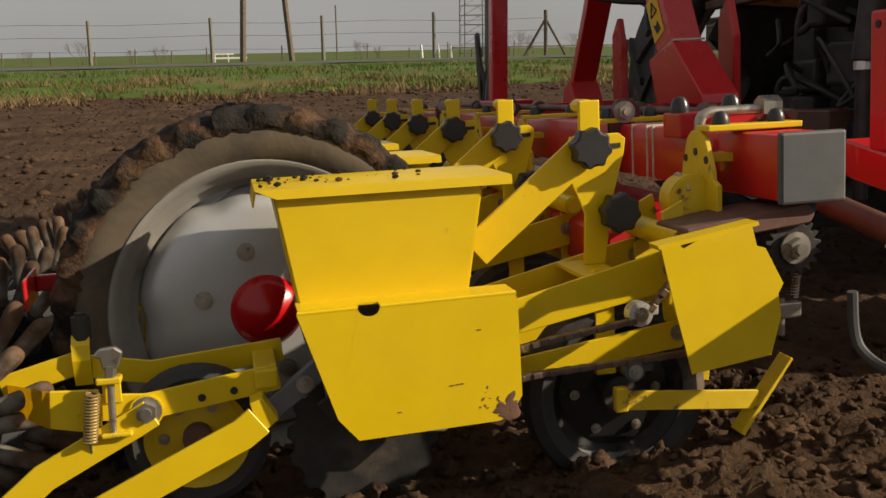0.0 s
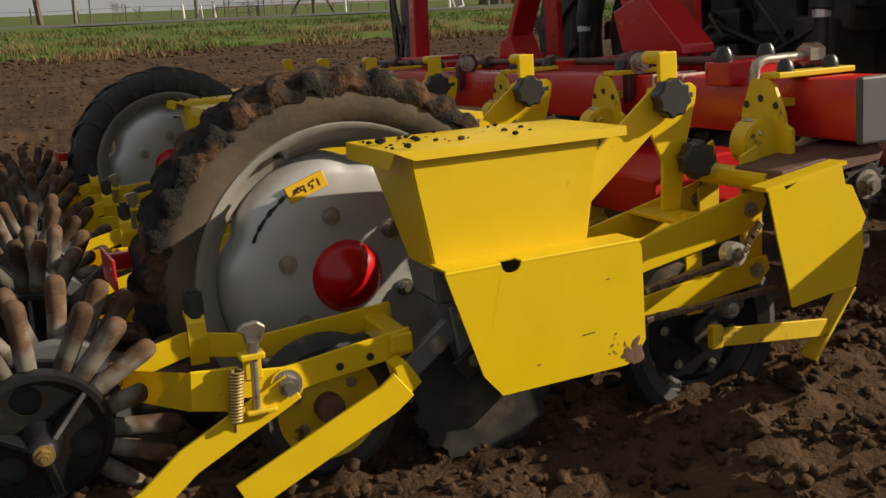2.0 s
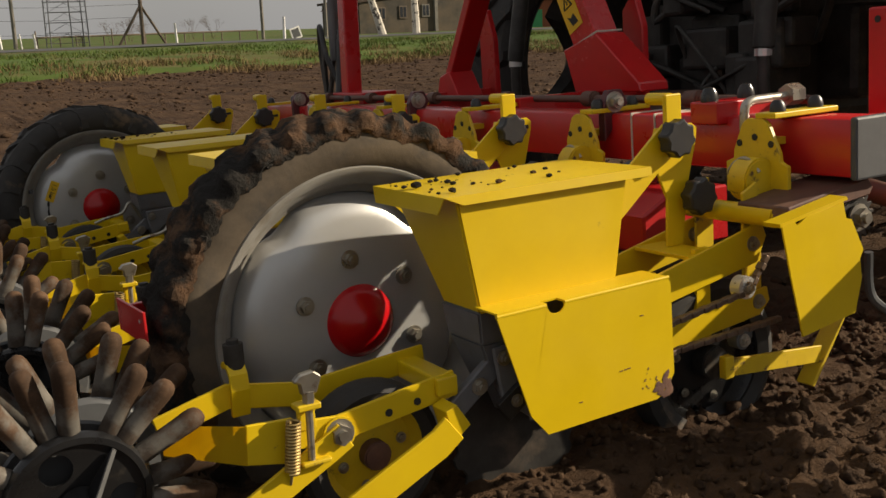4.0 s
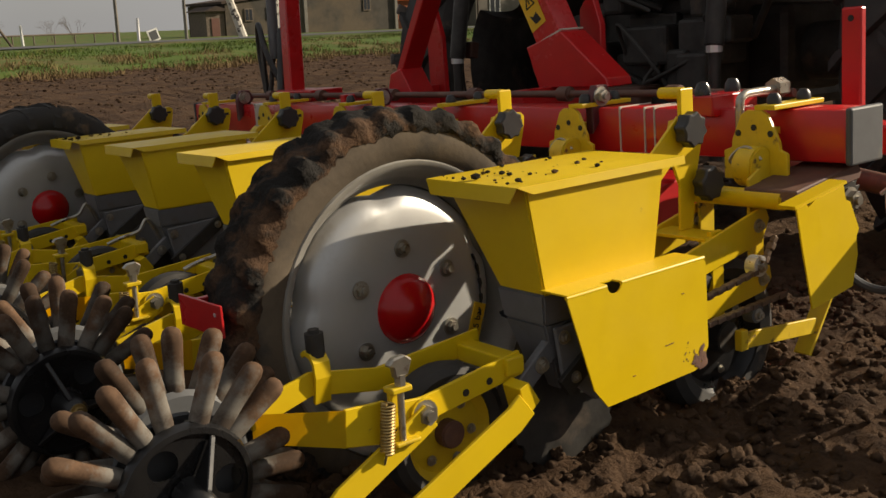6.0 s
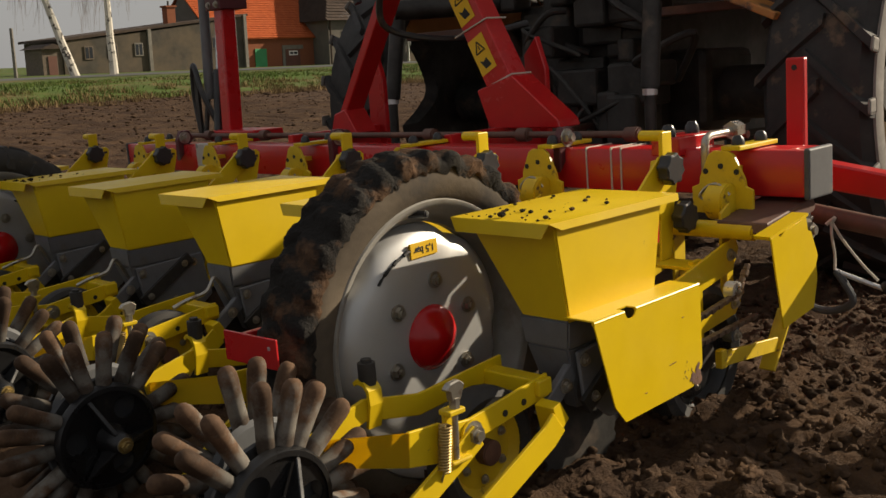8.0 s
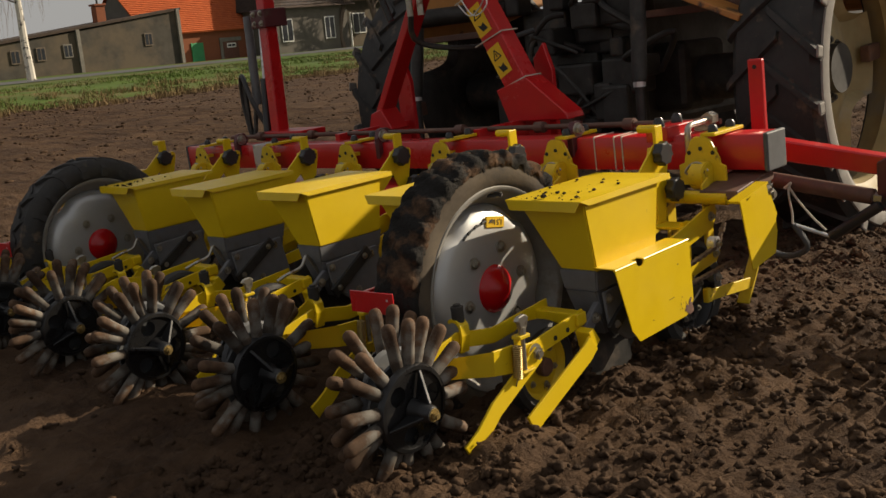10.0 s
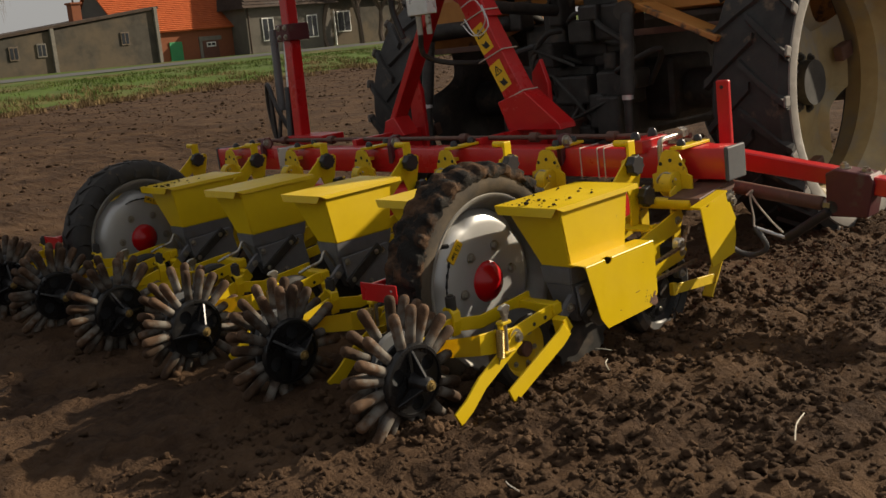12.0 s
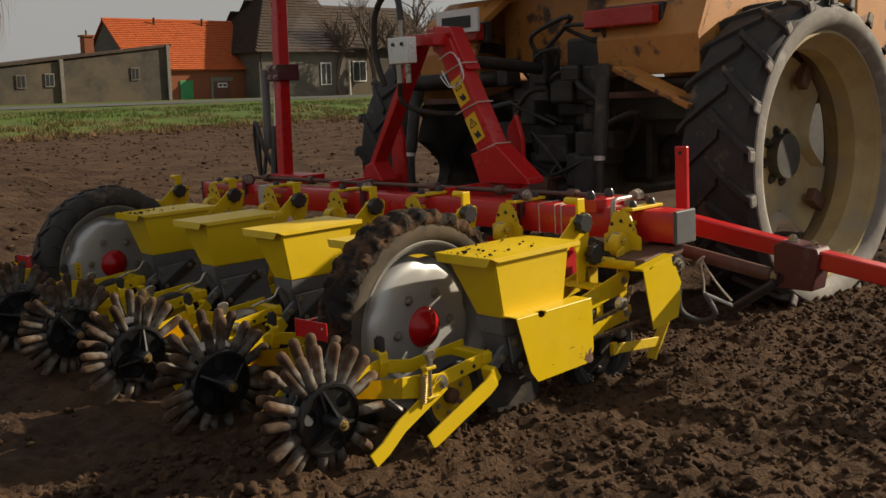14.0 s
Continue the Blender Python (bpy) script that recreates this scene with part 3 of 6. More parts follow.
    # scraper bar
    part("scraper", bar([(-0.476, 0.120), (-0.498, 0.104), (-0.588, 0.064), (-0.685, 0.020)], 0.040, -0.136, -0.130), YELLOW, unit, "bent yellow scraper bar")
    part("scraper_tab", plate([(-0.452, 0.118), (-0.470, 0.148), (-0.486, 0.142), (-0.476, 0.100)], -0.134, -0.098, bevel=0.001), YELLOW, unit)
    for ob in unit.children:
        kind = ob.name.split(".")[0]
        if kind in REAR_FRAME:
            ob.location = (-0.012, 0.010, 0.0)
        elif kind in DEFLECTOR:
            ob.location = (0.010, 0.0, -0.010)
        elif kind in ("depth_plate", "strut", "handle"):
            ob.location = (0.006, -0.012, -0.003)
    press = small_wheel("press_wheel", unit, -0.555, -0.052, 0.085, 0.094, 0.045, YELLOW_WORN, RUST)
    return unit


def drive_parts(unit):
    """Chain drive and the guards that only the outermost unit carries."""
    bm = plate([(-0.416, 0.262), (-0.341, 0.2625)] + [(-0.328 + 0.0135 * math.cos(math.pi * (1 + k / 8)), 0.263 + 0.0115 * math.sin(math.pi * (1 + k / 8))) for k in range(9)] + [(-0.314, 0.263), (-0.146, 0.265), (-0.141, 0.258), (-0.140, 0.132), (-0.158, 0.106), (-0.172, 0.102), (-0.350, 0.097), (-0.374, 0.126)], -0.169, -0.1665)
    box((-0.414, -0.1675, 0.2635), (-0.341, -0.112, 0.266), bm=bm)
    box((-0.315, -0.1675, 0.2635), (-0.142, -0.112, 0.266), bm=bm)
    box((-0.341, -0.152, 0.2635), (-0.315, -0.112, 0.266), bm=bm)
    rod((-0.314, -0.1665, 0.263), (-0.143, -0.1665, 0.265), 0.003, bm=bm, sides=10)
    rod((-0.415, -0.1665, 0.262), (-0.342, -0.1665, 0.263), 0.003, bm=bm, sides=10)
    bm.transform(pose(-0.007, 0.005, -0.0075))
    guard = part("chain_guard", bm, YELLOW, unit, "yellow sheet guard with a chipped lower corner")
    rng = random.Random(4)
    joined = bmesh.new()
    for k in range(60):
        x, z = -0.153 - abs(rng.gauss(0, 0.013)), 0.098 + abs(rng.gauss(0, 0.013))
        if k > 46:
            x, z = -0.185 + rng.gauss(0, 0.010), 0.125 + rng.gauss(0, 0.008)
        one = bmesh.new()
        r = rng.uniform(0.0010, 0.0046) if k <= 46 else rng.uniform(0.0006, 0.0014)
        bmesh.ops.create_icosphere(one, subdivisions=1, radius=r, matrix=pose(x, -0.1645, z, 0, rng.uniform(0, 180), 0) @ Matrix.Diagonal((rng.uniform(1.2, 2.4), 0.10, 1, 1)))
        merge(joined, one)
    for x, z in ((-0.238, 0.147), (-0.231, 0.1475), (-0.225, 0.148), (-0.305, 0.120), (-0.20, 0.215)):
        box((x - 0.002, -0.1648, z - 0.0005), (x + 0.003, -0.1640, z + 0.0006), bm=joined)
    tagged(part("mud_patch", joined, RUST, guard, "dried mud and rust on the corner"), kind="stuff")
    # second, bent guard over the front sprockets
    bm = plate([(0.036, 0.306), (0.060, 0.310), (0.066, 0.304), (0.085, 0.313), (0.160, 0.324), (0.166, 0.300), (0.178, 0.296), (0.203, 0.248), (0.196, 0.235), (0.200, 0.205), (0.186, 0.155), (0.076, 0.140), (0.052, 0.235)], -0.1515, -0.1485)
    plate([(0.034, 0.304), (0.170, 0.326), (0.168, 0.331), (0.032, 0.310)], -0.151, -0.120, bm=bm)
    part("sprocket_guard", bm, YELLOW, unit, "dented yellow guard with torn edges")
    bm = plate([(0.075, 0.303), (0.080, 0.322), (0.250, 0.345), (0.262, 0.330), (0.255, 0.318), (0.085, 0.300)], -0.130, -0.030, bevel=0.002)
    part("chain_case", bm, RUST, unit, "brown chain case cover")
    teeth = [(0.041 if k % 4 in (1, 2) else 0.033, 2 * math.pi * k / 72) for k in range(72)]
    bm = plate([(0.236 + r * math.cos(a), 0.285 + r * math.sin(a)) for r, a in teeth], -0.119, -0.111, bevel=0.0008)
    part("sprocket", bm, IRON, unit)
    bolt(unit, (0.240, -0.148, 0.281), 0.015)
    bm = plate([(0.215, 0.300), (0.262, 0.300), (0.256, 0.255), (0.225, 0.250)], -0.107, -0.102, bevel=0.002)
    part("sprocket_plate", bm, STEEL, unit)
    part("small_spring", coil((0.247, -0.11, 0.255), (0.243, -0.11, 0.215), 0.005, 0.0012, 10), STEEL, unit, smooth=True)
    bm = box((0.205, -0.118, 0.188), (0.25, -0.104, 0.210), 0.003)
    rod((0.222, -0.112, 0.165), (0.222, -0.112, 0.215), 0.005, bm=bm)
    part("guard_mount", bm, STEEL, unit)
    for name, x, z, r in (("chain_tensioner", 0.030, 0.205, 0.017), ("chain_guide", 0.020, 0.128, 0.014)):
        bm = spin([(0.0, -0.128), (r, -0.127), (r, -0.108), (0.0, -0.108)], 20, closed=False)
        bm.transform(pose(x, 0, z))
        box((x - 0.008, -0.116, z - 0.005), (x + 0.03, -0.108, z + 0.010), 0.002, bm=bm)
        part(name, bm, PLASTIC_GREY if name == "chain_guide" else ALLOY, unit, smooth=True)
        bolt(unit, (x, -0.128, z), 0.007)
    for pts in ([(-0.20, 0.163), (-0.11, 0.179), (0.035, 0.198), (0.075, 0.245)], [(-0.20, 0.128), (-0.11, 0.137), (0.02, 0.142), (0.10, 0.145)]):
        run = [Vector((x, -0.122, z)) for x, z in pts]
        links = bmesh.new()
        for a, b in zip(run, run[1:]):
            n = max(2, int((b - a).length / 0.0105))
            for k in range(n):
                p = a + (b - a) * (k + 0.5) / n
                q = (b - a).normalized()
                turn = Matrix.Translation(p) @ q.to_track_quat("X", "Z").to_matrix().to_4x4()
                wide = 0.0065 if k % 2 else 0.0045
                box((-0.006, -wide, -0.0042), (0.006, wide, 0.0042), 0.0015, bm=links, m=turn)
        part("drive_chain", links, CHAIN, unit, "oily roller chain")
    for ob in unit.children:
        kind = ob.name.split(".")[0]
        if kind == "sprocket_guard":
            ob.location = (-0.004, -0.040, -0.004)
        elif kind in ("chain_case", "sprocket", "sprocket_plate", "small_spring", "guard_mount"):
            ob.location = (0.004, -0.026, -0.004)
    return unit


UNITS = []
first = row_unit()
for row in range(6):
    UNITS.append(rides(first if row == 0 else copy_thing(first, Matrix()), pose(0, PITCH * row, 0)))
for row, label in ((0, "yellow planter row unit with chain guards and muddy hopper lid"),):
    UNITS[row]["label"] = label
for child in list(UNITS[0].children):
    if child.name.startswith("release_lever"):
        bpy.data.objects.remove(child)
drive_parts(UNITS[0])


def crumbs(unit, lid_z, seed, count):
    rng = random.Random(seed)
    bm = bmesh.new()
    for k in range(count):
        r = 0.0012 + 0.0036 * rng.random() ** 3 if k else 0.007
        x, y = -0.452 + 0.22 * rng.random() ** 2, rng.uniform(-0.105, 0.062)
        one = bmesh.new()
        bmesh.ops.create_icosphere(one, subdivisions=1, radius=r, matrix=pose(x, y, lid_z + r * 0.6) @ Matrix.Diagonal((1.2, 1, 0.7, 1)))
        merge(bm, one)
    ob = tagged(part("soil_crumbs", bm, MUD), "small brown soil crumbs lying on a yellow lid", "soil", kind="stuff")
    return ob


for row in (0, 4):
    rides(crumbs(UNITS[row], 0.4035, row + 3, 44), pose(0, PITCH * row, 0))


# ---- finger wheels behind the units ----
def finger_wheel():
    wheel = empty("finger_wheel", "black closing wheel with worn muddy rubber fingers", "finger wheel", "finger wheels behind the row units")
    bm = bmesh.new()
    loops = [(0.0, 0.0, 0.075, 48)] + [(0.051 * math.cos(a), 0.051 * math.sin(a), 0.0185, 18) for a in (math.radians(90), math.radians(210), math.radians(330))]
    for x, z, r, n in loops:
        ring = [bm.verts.new((x + r * math.cos(2 * math.pi * k / n), 0.0, z + r * math.sin(2 * math.pi * k / n))) for k in range(n)]
        for k in range(n):
            bm.edges.new((ring[k], ring[(k + 1) % n]))
    made = bmesh.ops.triangle_fill(bm, use_beauty=True, use_dissolve=False, edges=bm.edges[:], normal=(0, -1, 0))
    bmesh.ops.solidify(bm, geom=[f for f in made["geom"] if isinstance(f, bmesh.types.BMFace)], thickness=0.004)
    disc = part("disc", bm, ENAMEL, wheel, "black pressed disc with three round openings")
    part("disc_rim", spin([(0.073, -0.004), (0.080, -0.003), (0.0835, 0.003), (0.0835, 0.010), (0.079, 0.010), (0.077, 0.004), (0.073, 0.003)], 48), ENAMEL, disc, smooth=True)
    for a in (30, 150, 270):
        bm = plate([(0.008, -0.0035), (0.008, -0.040), (0.018, -0.038), (0.072, -0.006), (0.072, -0.0035)], -0.0035, 0.0035, "z", bevel=0.0012)
        bm.transform(pose(0, 0, 0, 0, -a, 0))
        part("rib", bm, ENAMEL, wheel)
    part("hub", spin([(0.0, -0.046), (0.013, -0.046), (0.0165, -0.042), (0.018, -0.020), (0.024, -0.0035), (0.0, -0.0035)], 24, closed=False), ENAMEL, wheel, smooth=True)
    part("washer", rod((0, -0.0455, 0), (0, -0.0485, 0), 0.0125, sides=18), STEEL, wheel)
    bolt(wheel, (0, -0.048, 0), 0.0085, mat=BRASS)
    part("back_plate", spin([(0.0, 0.030), (0.080, 0.030), (0.086, 0.026), (0.089, 0.029), (0.082, 0.035), (0.0, 0.035)], 40, closed=False), PLASTIC_GREY, wheel, "dusty grey backing plate", smooth=True)
    rng = random.Random(11)
    n = 18
    bm = tube([Vector((u, 0, 0)) for u in (0.070, 0.085, 0.110, 0.130, 0.146, 0.155, 0.161, 0.1645, 0.166)], [0.0110, 0.0122, 0.0120, 0.0124, 0.0130, 0.0126, 0.0105, 0.0065, 0.001], 14)
    for v in bm.verts:
        v.co += v.co.normalized() * 0.0012 * noise.noise(v.co * 60)
    finger = None
    for k in range(n):
        m = pose(0, 0.017, 0, 0, 360 / n * k + rng.uniform(-4, 4), 0) @ pose(0, 0, 0, rng.uniform(0, 360), 0, 0) @ pose(0, 0, 0, 0, rng.uniform(-4, 4), rng.uniform(-4, 4))
        if finger is None:
            finger = part("rubber_finger", bm, FINGER, wheel, smooth=True, at=m)
        else:
            o = new("rubber_finger", finger.data)
            o.parent, o.matrix_basis = wheel, m
    return wheel


FINGERS = []
first = finger_wheel()
FINGER_SET = []
for row in range(6):
    FINGER_SET += [pose(-0.890, -0.042 + PITCH * row, 0.110, 4, 0, 2), pose(-0.865, 0.064 + PITCH * row, 0.115, 4, 0, 184)]
for k in range(12):
    FINGERS.append(first if k == 0 else copy_thing(first, Matrix()))


# ---- support wheels ----
def tread_lug(bm, r0, r1, y0, y1, a, sweep, wide, rng, shoulder=0.010):
    """One bar of the tread, slanting over half the width and falling over the shoulder."""
    rows = []
    for u in (0.0, 0.10, 0.26, 0.6, 1.0):
        y = y0 + (y1 - y0) * u
        ang = a + sweep * u
        fall = shoulder * (1 - u) ** 5
        rr = r1 - fall + rng.uniform(-0.004, 0.004)
        w = wide * rng.uniform(0.85, 1.2)
        rows.append([bm.verts.new((q * math.cos(b), y, q * math.sin(b))) for q, b in ((r0 - fall, ang - w), (rr, ang - w * 0.6), (rr, ang + w * 0.6), (r0 - fall, ang + w))])
    for p, q in zip(rows, rows[1:]):
        for k in range(3):
            bm.faces.new((p[k], p[k + 1], q[k + 1], q[k]))
    bm.faces.new(rows[0])
    bm.faces.new(rows[-1][::-1])


def support_wheel(muddy, label):
    wheel = empty("support_wheel", label, "wheel", "support wheels of the planter")
    rng = random.Random(21 + muddy)
    # y runs away from the walker; the outer sidewall is at -0.052
    bm = spin([(0.219, -0.040), (0.230, -0.052), (0.256, -0.057), (0.280, -0.052), (0.292, -0.038), (0.292, 0.038), (0.280, 0.051), (0.256, 0.056), (0.230, 0.052), (0.219, 0.040)], 64)
    tyre = part("tyre", bm, SIDEWALL if muddy else RUBBER, wheel, "dusty rubber tyre" if muddy else "black rubber tyre", smooth=True)
    lugs = bmesh.new()
    for k in range(22):
        a = 2 * math.pi * k / 22
        tread_lug(lugs, 0.274, 0.300, -0.060, 0.006, a, 0.20, 0.046, rng, 0.040)
        tread_lug(lugs, 0.274, 0.300, 0.060, -0.006, a + 0.14, 0.20, 0.046, rng, 0.040)
    if not muddy:
        part("tread", lugs, RUBBER, tyre, "tread bars")
    if muddy:
        lugs.free()
        crust = bmesh.new()
        around, rows = 330, []
        profile = [(0.27, -0.0564), (0.275, -0.0588), (0.281, -0.0588), (0.288, -0.0559), (0.294, -0.0504), (0.298, -0.042), (0.299, -0.0302), (0.299, -0.0151), (0.299, 0.0), (0.299, 0.0128), (0.299, 0.0257), (0.298, 0.0357), (0.292, 0.0443), (0.279, 0.0493), (0.269, 0.0482)]
        for k in range(around):
            a = 2 * math.pi * k / around
            ring = []
            for i, (r, y) in enumerate(profile):
                q = Vector((math.cos(a), y * 3.5, math.sin(a)))
                phase = 34 * a + (3.0 if y > 0 else 0.0) - 46 * abs(y) + 0.9 * noise.noise(q * 6)
                bar_up = max(0.0, min(1.0, 0.55 + 1.1 * math.cos(phase)))
                rag = 0.004 * noise.noise(q * 9) + 0.004 * noise.noise(q * 24) + 0.003 * noise.noise(q * 60)
                if i in (0, len(profile) - 1):
                    rr, yy = r - 0.004 + rag * 1.6, y
                else:
                    lift = (0.008 * bar_up if 2 < i < 12 else 0.004 * bar_up) + rag * 0.6
                    rr, yy = r - 0.004 + lift, y + (0.6 * lift * (-1 if y < 0 else 1) if abs(y) > 0.046 else 0)
                ring.append(crust.verts.new((rr * math.cos(a), yy, rr * math.sin(a))))
            rows.append(ring)
        for k in range(around):
            p, q = rows[k], rows[(k + 1) % around]
            for i in range(len(profile) - 1):
                crust.faces.new((p[i], p[i + 1], q[i + 1], q[i]))
        part("tread", crust, MUD, tyre, "tread bars caked with brown mud", smooth=True)
        clumps = bmesh.new()
        for k in range(70):
            a, y = rng.uniform(0, 2 * math.pi), rng.choice((-1, 1)) * rng.uniform(0.03, 0.057)
            r = rng.uniform(0.004, 0.010)
            one = bmesh.new()
            bmesh.ops.create_icosphere(one, subdivisions=2, radius=r)
            for v in one.verts:
                v.co *= 1 + 0.6 * noise.noise(v.co * 150 + Vector((k, 0, 0))) + 0.3 * noise.noise(v.co * 400 + Vector((k, 0, 0)))
            one.transform(pose(0, 0, 0, 0, math.degrees(a), 0) @ pose(0.296 - 0.35 * abs(y) + rng.uniform(-0.010, 0.006), y, 0) @ Matrix.Diagonal((0.9, 1.0, 1.5, 1)))
            merge(clumps, one)
        tagged(part("mud", clumps, MUD, tyre, "crumbs of brown mud stuck to the tread"), kind="stuff")
    rim = part("rim", spin([(0.2235, -0.050), (0.2260, -0.047), (0.2215, -0.041), (0.2150, -0.036), (0.2110, -0.026), (0.2040, -0.020), (0.2010, -0.006), (0.1910, 0.004), (0.1905, 0.018), (0.2035, 0.027), (0.2200, 0.042), (0.2265, 0.045), (0.2195, 0.039), (0.1990, 0.022), (0.1860, 0.016), (0.1860, 0.000), (0.1965, -0.010), (0.2000, -0.024), (0.2070, -0.030), (0.2105, -0.042), (0.2180, -0.049)], 64), RIM_SILVER, wheel, "dusty silver painted wheel rim", smooth=True)
    # dished disc with flats where the openings lie
    bm = bmesh.new()
    sides = 72
    rings = []
    for f, y in ((1.0, 0.010), (0.97, -0.008), (0.90, -0.020), (0.80, -0.026), (0.62, -0.029), (0.32, -0.030), (0.22, -0.029)):
        ring = []
        for k in range(sides):
            a = 2 * math.pi * k / sides
            flat = abs(((a / (2 * math.pi) * 5) % 1) - 0.5)
            edge = 0.186 - (0.012 * max(0, 1 - flat / 0.18) if f > 0.85 else 0)
            ring.append(bm.verts.new((edge * f * math.cos(a), y, edge * f * math.sin(a))))
        rings.append(ring)
    for p, q in zip(rings, rings[1:]):
        for k in range(sides):
            bm.faces.new((p[k], p[(k + 1) % sides], q[(k + 1) % sides], q[k]))
    bm.faces.new(rings[-1])
    disc = part("disc", bm, SILVER, wheel, "silver dished disc with wheel openings", smooth=True)
    cap = part("hub_cap", spin([(0.0, -0.060), (0.012, -0.0595), (0.017, -0.057), (0.040, -0.047), (0.051, -0.036), (0.054, -0.029), (0.0, -0.027)], 40, closed=False), CAP_RED, wheel, "red plastic hub cap", smooth=True)
    for k in range(6):
        a = 2 * math.pi * (k + 0.3) / 6
        part("washer", rod((0.093 * math.cos(a), -0.0285, 0.093 * math.sin(a)), (0.093 * math.cos(a), -0.0315, 0.093 * math.sin(a)), 0.0125, sides=18), STEEL, wheel)
        bolt(wheel, (0.093 * math.cos(a), -0.0315, 0.093 * math.sin(a)), 0.0095)
    part("valve", rod((-0.171, -0.010, -0.112), (-0.177, -0.060, -0.107), 0.006, sides=10, cap=0.002), BLACK, rim)
    m = pose(0, 0, 0, 0, -27, 0) @ pose(-0.146, -0.0292, 0)
    sticker = part("pressure_sticker", box((-0.012, -0.0006, -0.030), (0.012, 0.004, 0.030), 0.0005), STICKER, disc, "yellow pressure sticker with black print", at=m)
    # the print's top points at the hub
    words("1,5 bar", 0.0165, INK, sticker, Matrix(((0, 1, 0, 0.0), (0, 0, -1, -0.0010), (-1, 0, 0, 0), (0, 0, 0, 1))))
    scratch = bmesh.new()
    prev = None
    for k in range(14):
        a = math.radians(28 + 3.2 * k)
        p = Vector((-0.150 * math.cos(a) - 0.006 * noise.noise((k * 0.8, 0, 0)), -0.0275, -0.150 * math.sin(a)))
        if prev:
            rod(prev, p, 0.0016 + 0.0009 * (k % 3), sides=5, bm=scratch)
        prev = p
    part("scratch", scratch, INK, disc, "black scuff in the paint")
    return wheel


WHEEL_CENTRE = [(-0.452, 0.170, 0.201), (-0.452, 0.174 + 4 * PITCH, 0.200)]
WHEELS = [support_wheel(True, "silver support wheel with red hub cap and mud-caked tyre"),
          support_wheel(False, "silver support wheel with red hub cap and dark tyre")]


# ---- toolbar, headstock and markers ----
def toolbar():
    bar_thing = empty("planter_toolbar", "red square toolbar with A-shaped headstock and grey end caps", "toolbar")
    part("beam", box((0.208, -0.164, 0.345), (0.296, 2.40, 0.433), 0.006), RED, bar_thing, "red painted square beam", smooth=True)
    for y0, y1 in ((-0.174, -0.162), (2.398, 2.408)):
        part("end_cap", box((0.205, y0, 0.342), (0.299, y1, 0.436), 0.004), PLASTIC_GREY, bar_thing, "grey plastic end cap")
    # a low red box under the beam behind the linkage
    part("lower_beam", plate([(0.10, 0.20), (0.10, 0.27), (0.16, 0.30), (0.30, 0.30), (0.30, 0.20)], 0.18, 2.15, bevel=0.004), RED, bar_thing)
    X = 0.53
    for sign, y_foot, y_top in ((1, 0.800, 1.050), (-1, 1.52, 1.20)):
        width = 0.046 if sign > 0 else 0.027
        foot_z, top_z = 0.45, 0.98
        leg = plate([(y_foot - width, foot_z + 0.06), (y_foot + width, foot_z + 0.03), (y_top + width * 0.9, top_z - 0.01), (y_top - width * 0.9, top_z)], X - 0.035, X + 0.035, "x", bevel=0.003)
        leg_ob = part("headstock_leg", leg, RED, bar_thing, "red box-section headstock leg")
        if sign > 0:
            plate_pts = [(0.630, 0.452), (0.636, 0.472), (0.785, 0.590), (0.915, 0.555), (0.875, 0.452)]
        else:
            plate_pts = [(1.44, 0.440), (y_foot - width, 0.515), (y_foot + width, 0.50), (1.57, 0.440)]
        part("foot_plate", plate(plate_pts, X - 0.045, X + 0.040, "x", bevel=0.003), RED, leg_ob)
    for y in (0.84, 1.52):
        part("link_plate", plate([(y - 0.04, 0.30), (y + 0.04, 0.30), (y + 0.035, 0.64), (y - 0.01, 0.69), (y - 0.04, 0.60)], 0.640, 0.660, "x", bevel=0.003), RED, bar_thing)
        part("link_brace", box((0.29, y - 0.012, 0.36), (0.64, y + 0.012, 0.455), 0.002), RED, bar_thing)
    part("top_bracket", plate([(0.93, 0.86), (1.02, 1.02), (1.11, 1.03), (1.12, 0.94), (1.05, 0.90)], 0.51, 0.58, "x", bevel=0.004), RED, bar_thing)
    part("top_bracket", box((0.44, 1.03, 0.955), (0.52, 1.23, 1.00), 0.004), RED, bar_thing)
    valve = part("valve_block", box((0.335, 1.065, 0.895), (0.385, 1.170, 0.990), 0.003), ALLOY, bar_thing, "bare aluminium hydraulic valve block")
    for y in (1.09, 1.14):
        part("fitting", rod((0.36, y, 0.895), (0.36, y, 0.825), 0.011, sides=6), STEEL, valve)
        part("socket", rod((0.3345, y, 0.965), (0.331, y, 0.965), 0.007, sides=10), INK, valve)
    part("fitting", rod((0.36, 1.118, 0.99), (0.36, 1.118, 1.06), 0.010, sides=6), STEEL, valve)
    part("hydraulic_hose", hose([(0.36, 1.118, 1.05), (0.37, 1.14, 1.13), (0.38, 1.21, 1.16), (0.38, 1.29, 1.08), (0.39, 1.31, 0.93), (0.40, 1.28, 0.82)], 0.012), BLACK, bar_thing, "black hydraulic hose", smooth=True)
    part("hydraulic_hose", hose([(0.36, 1.14, 0.83), (0.40, 1.16, 0.74), (0.55, 1.05, 0.70), (0.75, 0.95, 0.73)], 0.010), BLACK, bar_thing, "black hydraulic hose", smooth=True)
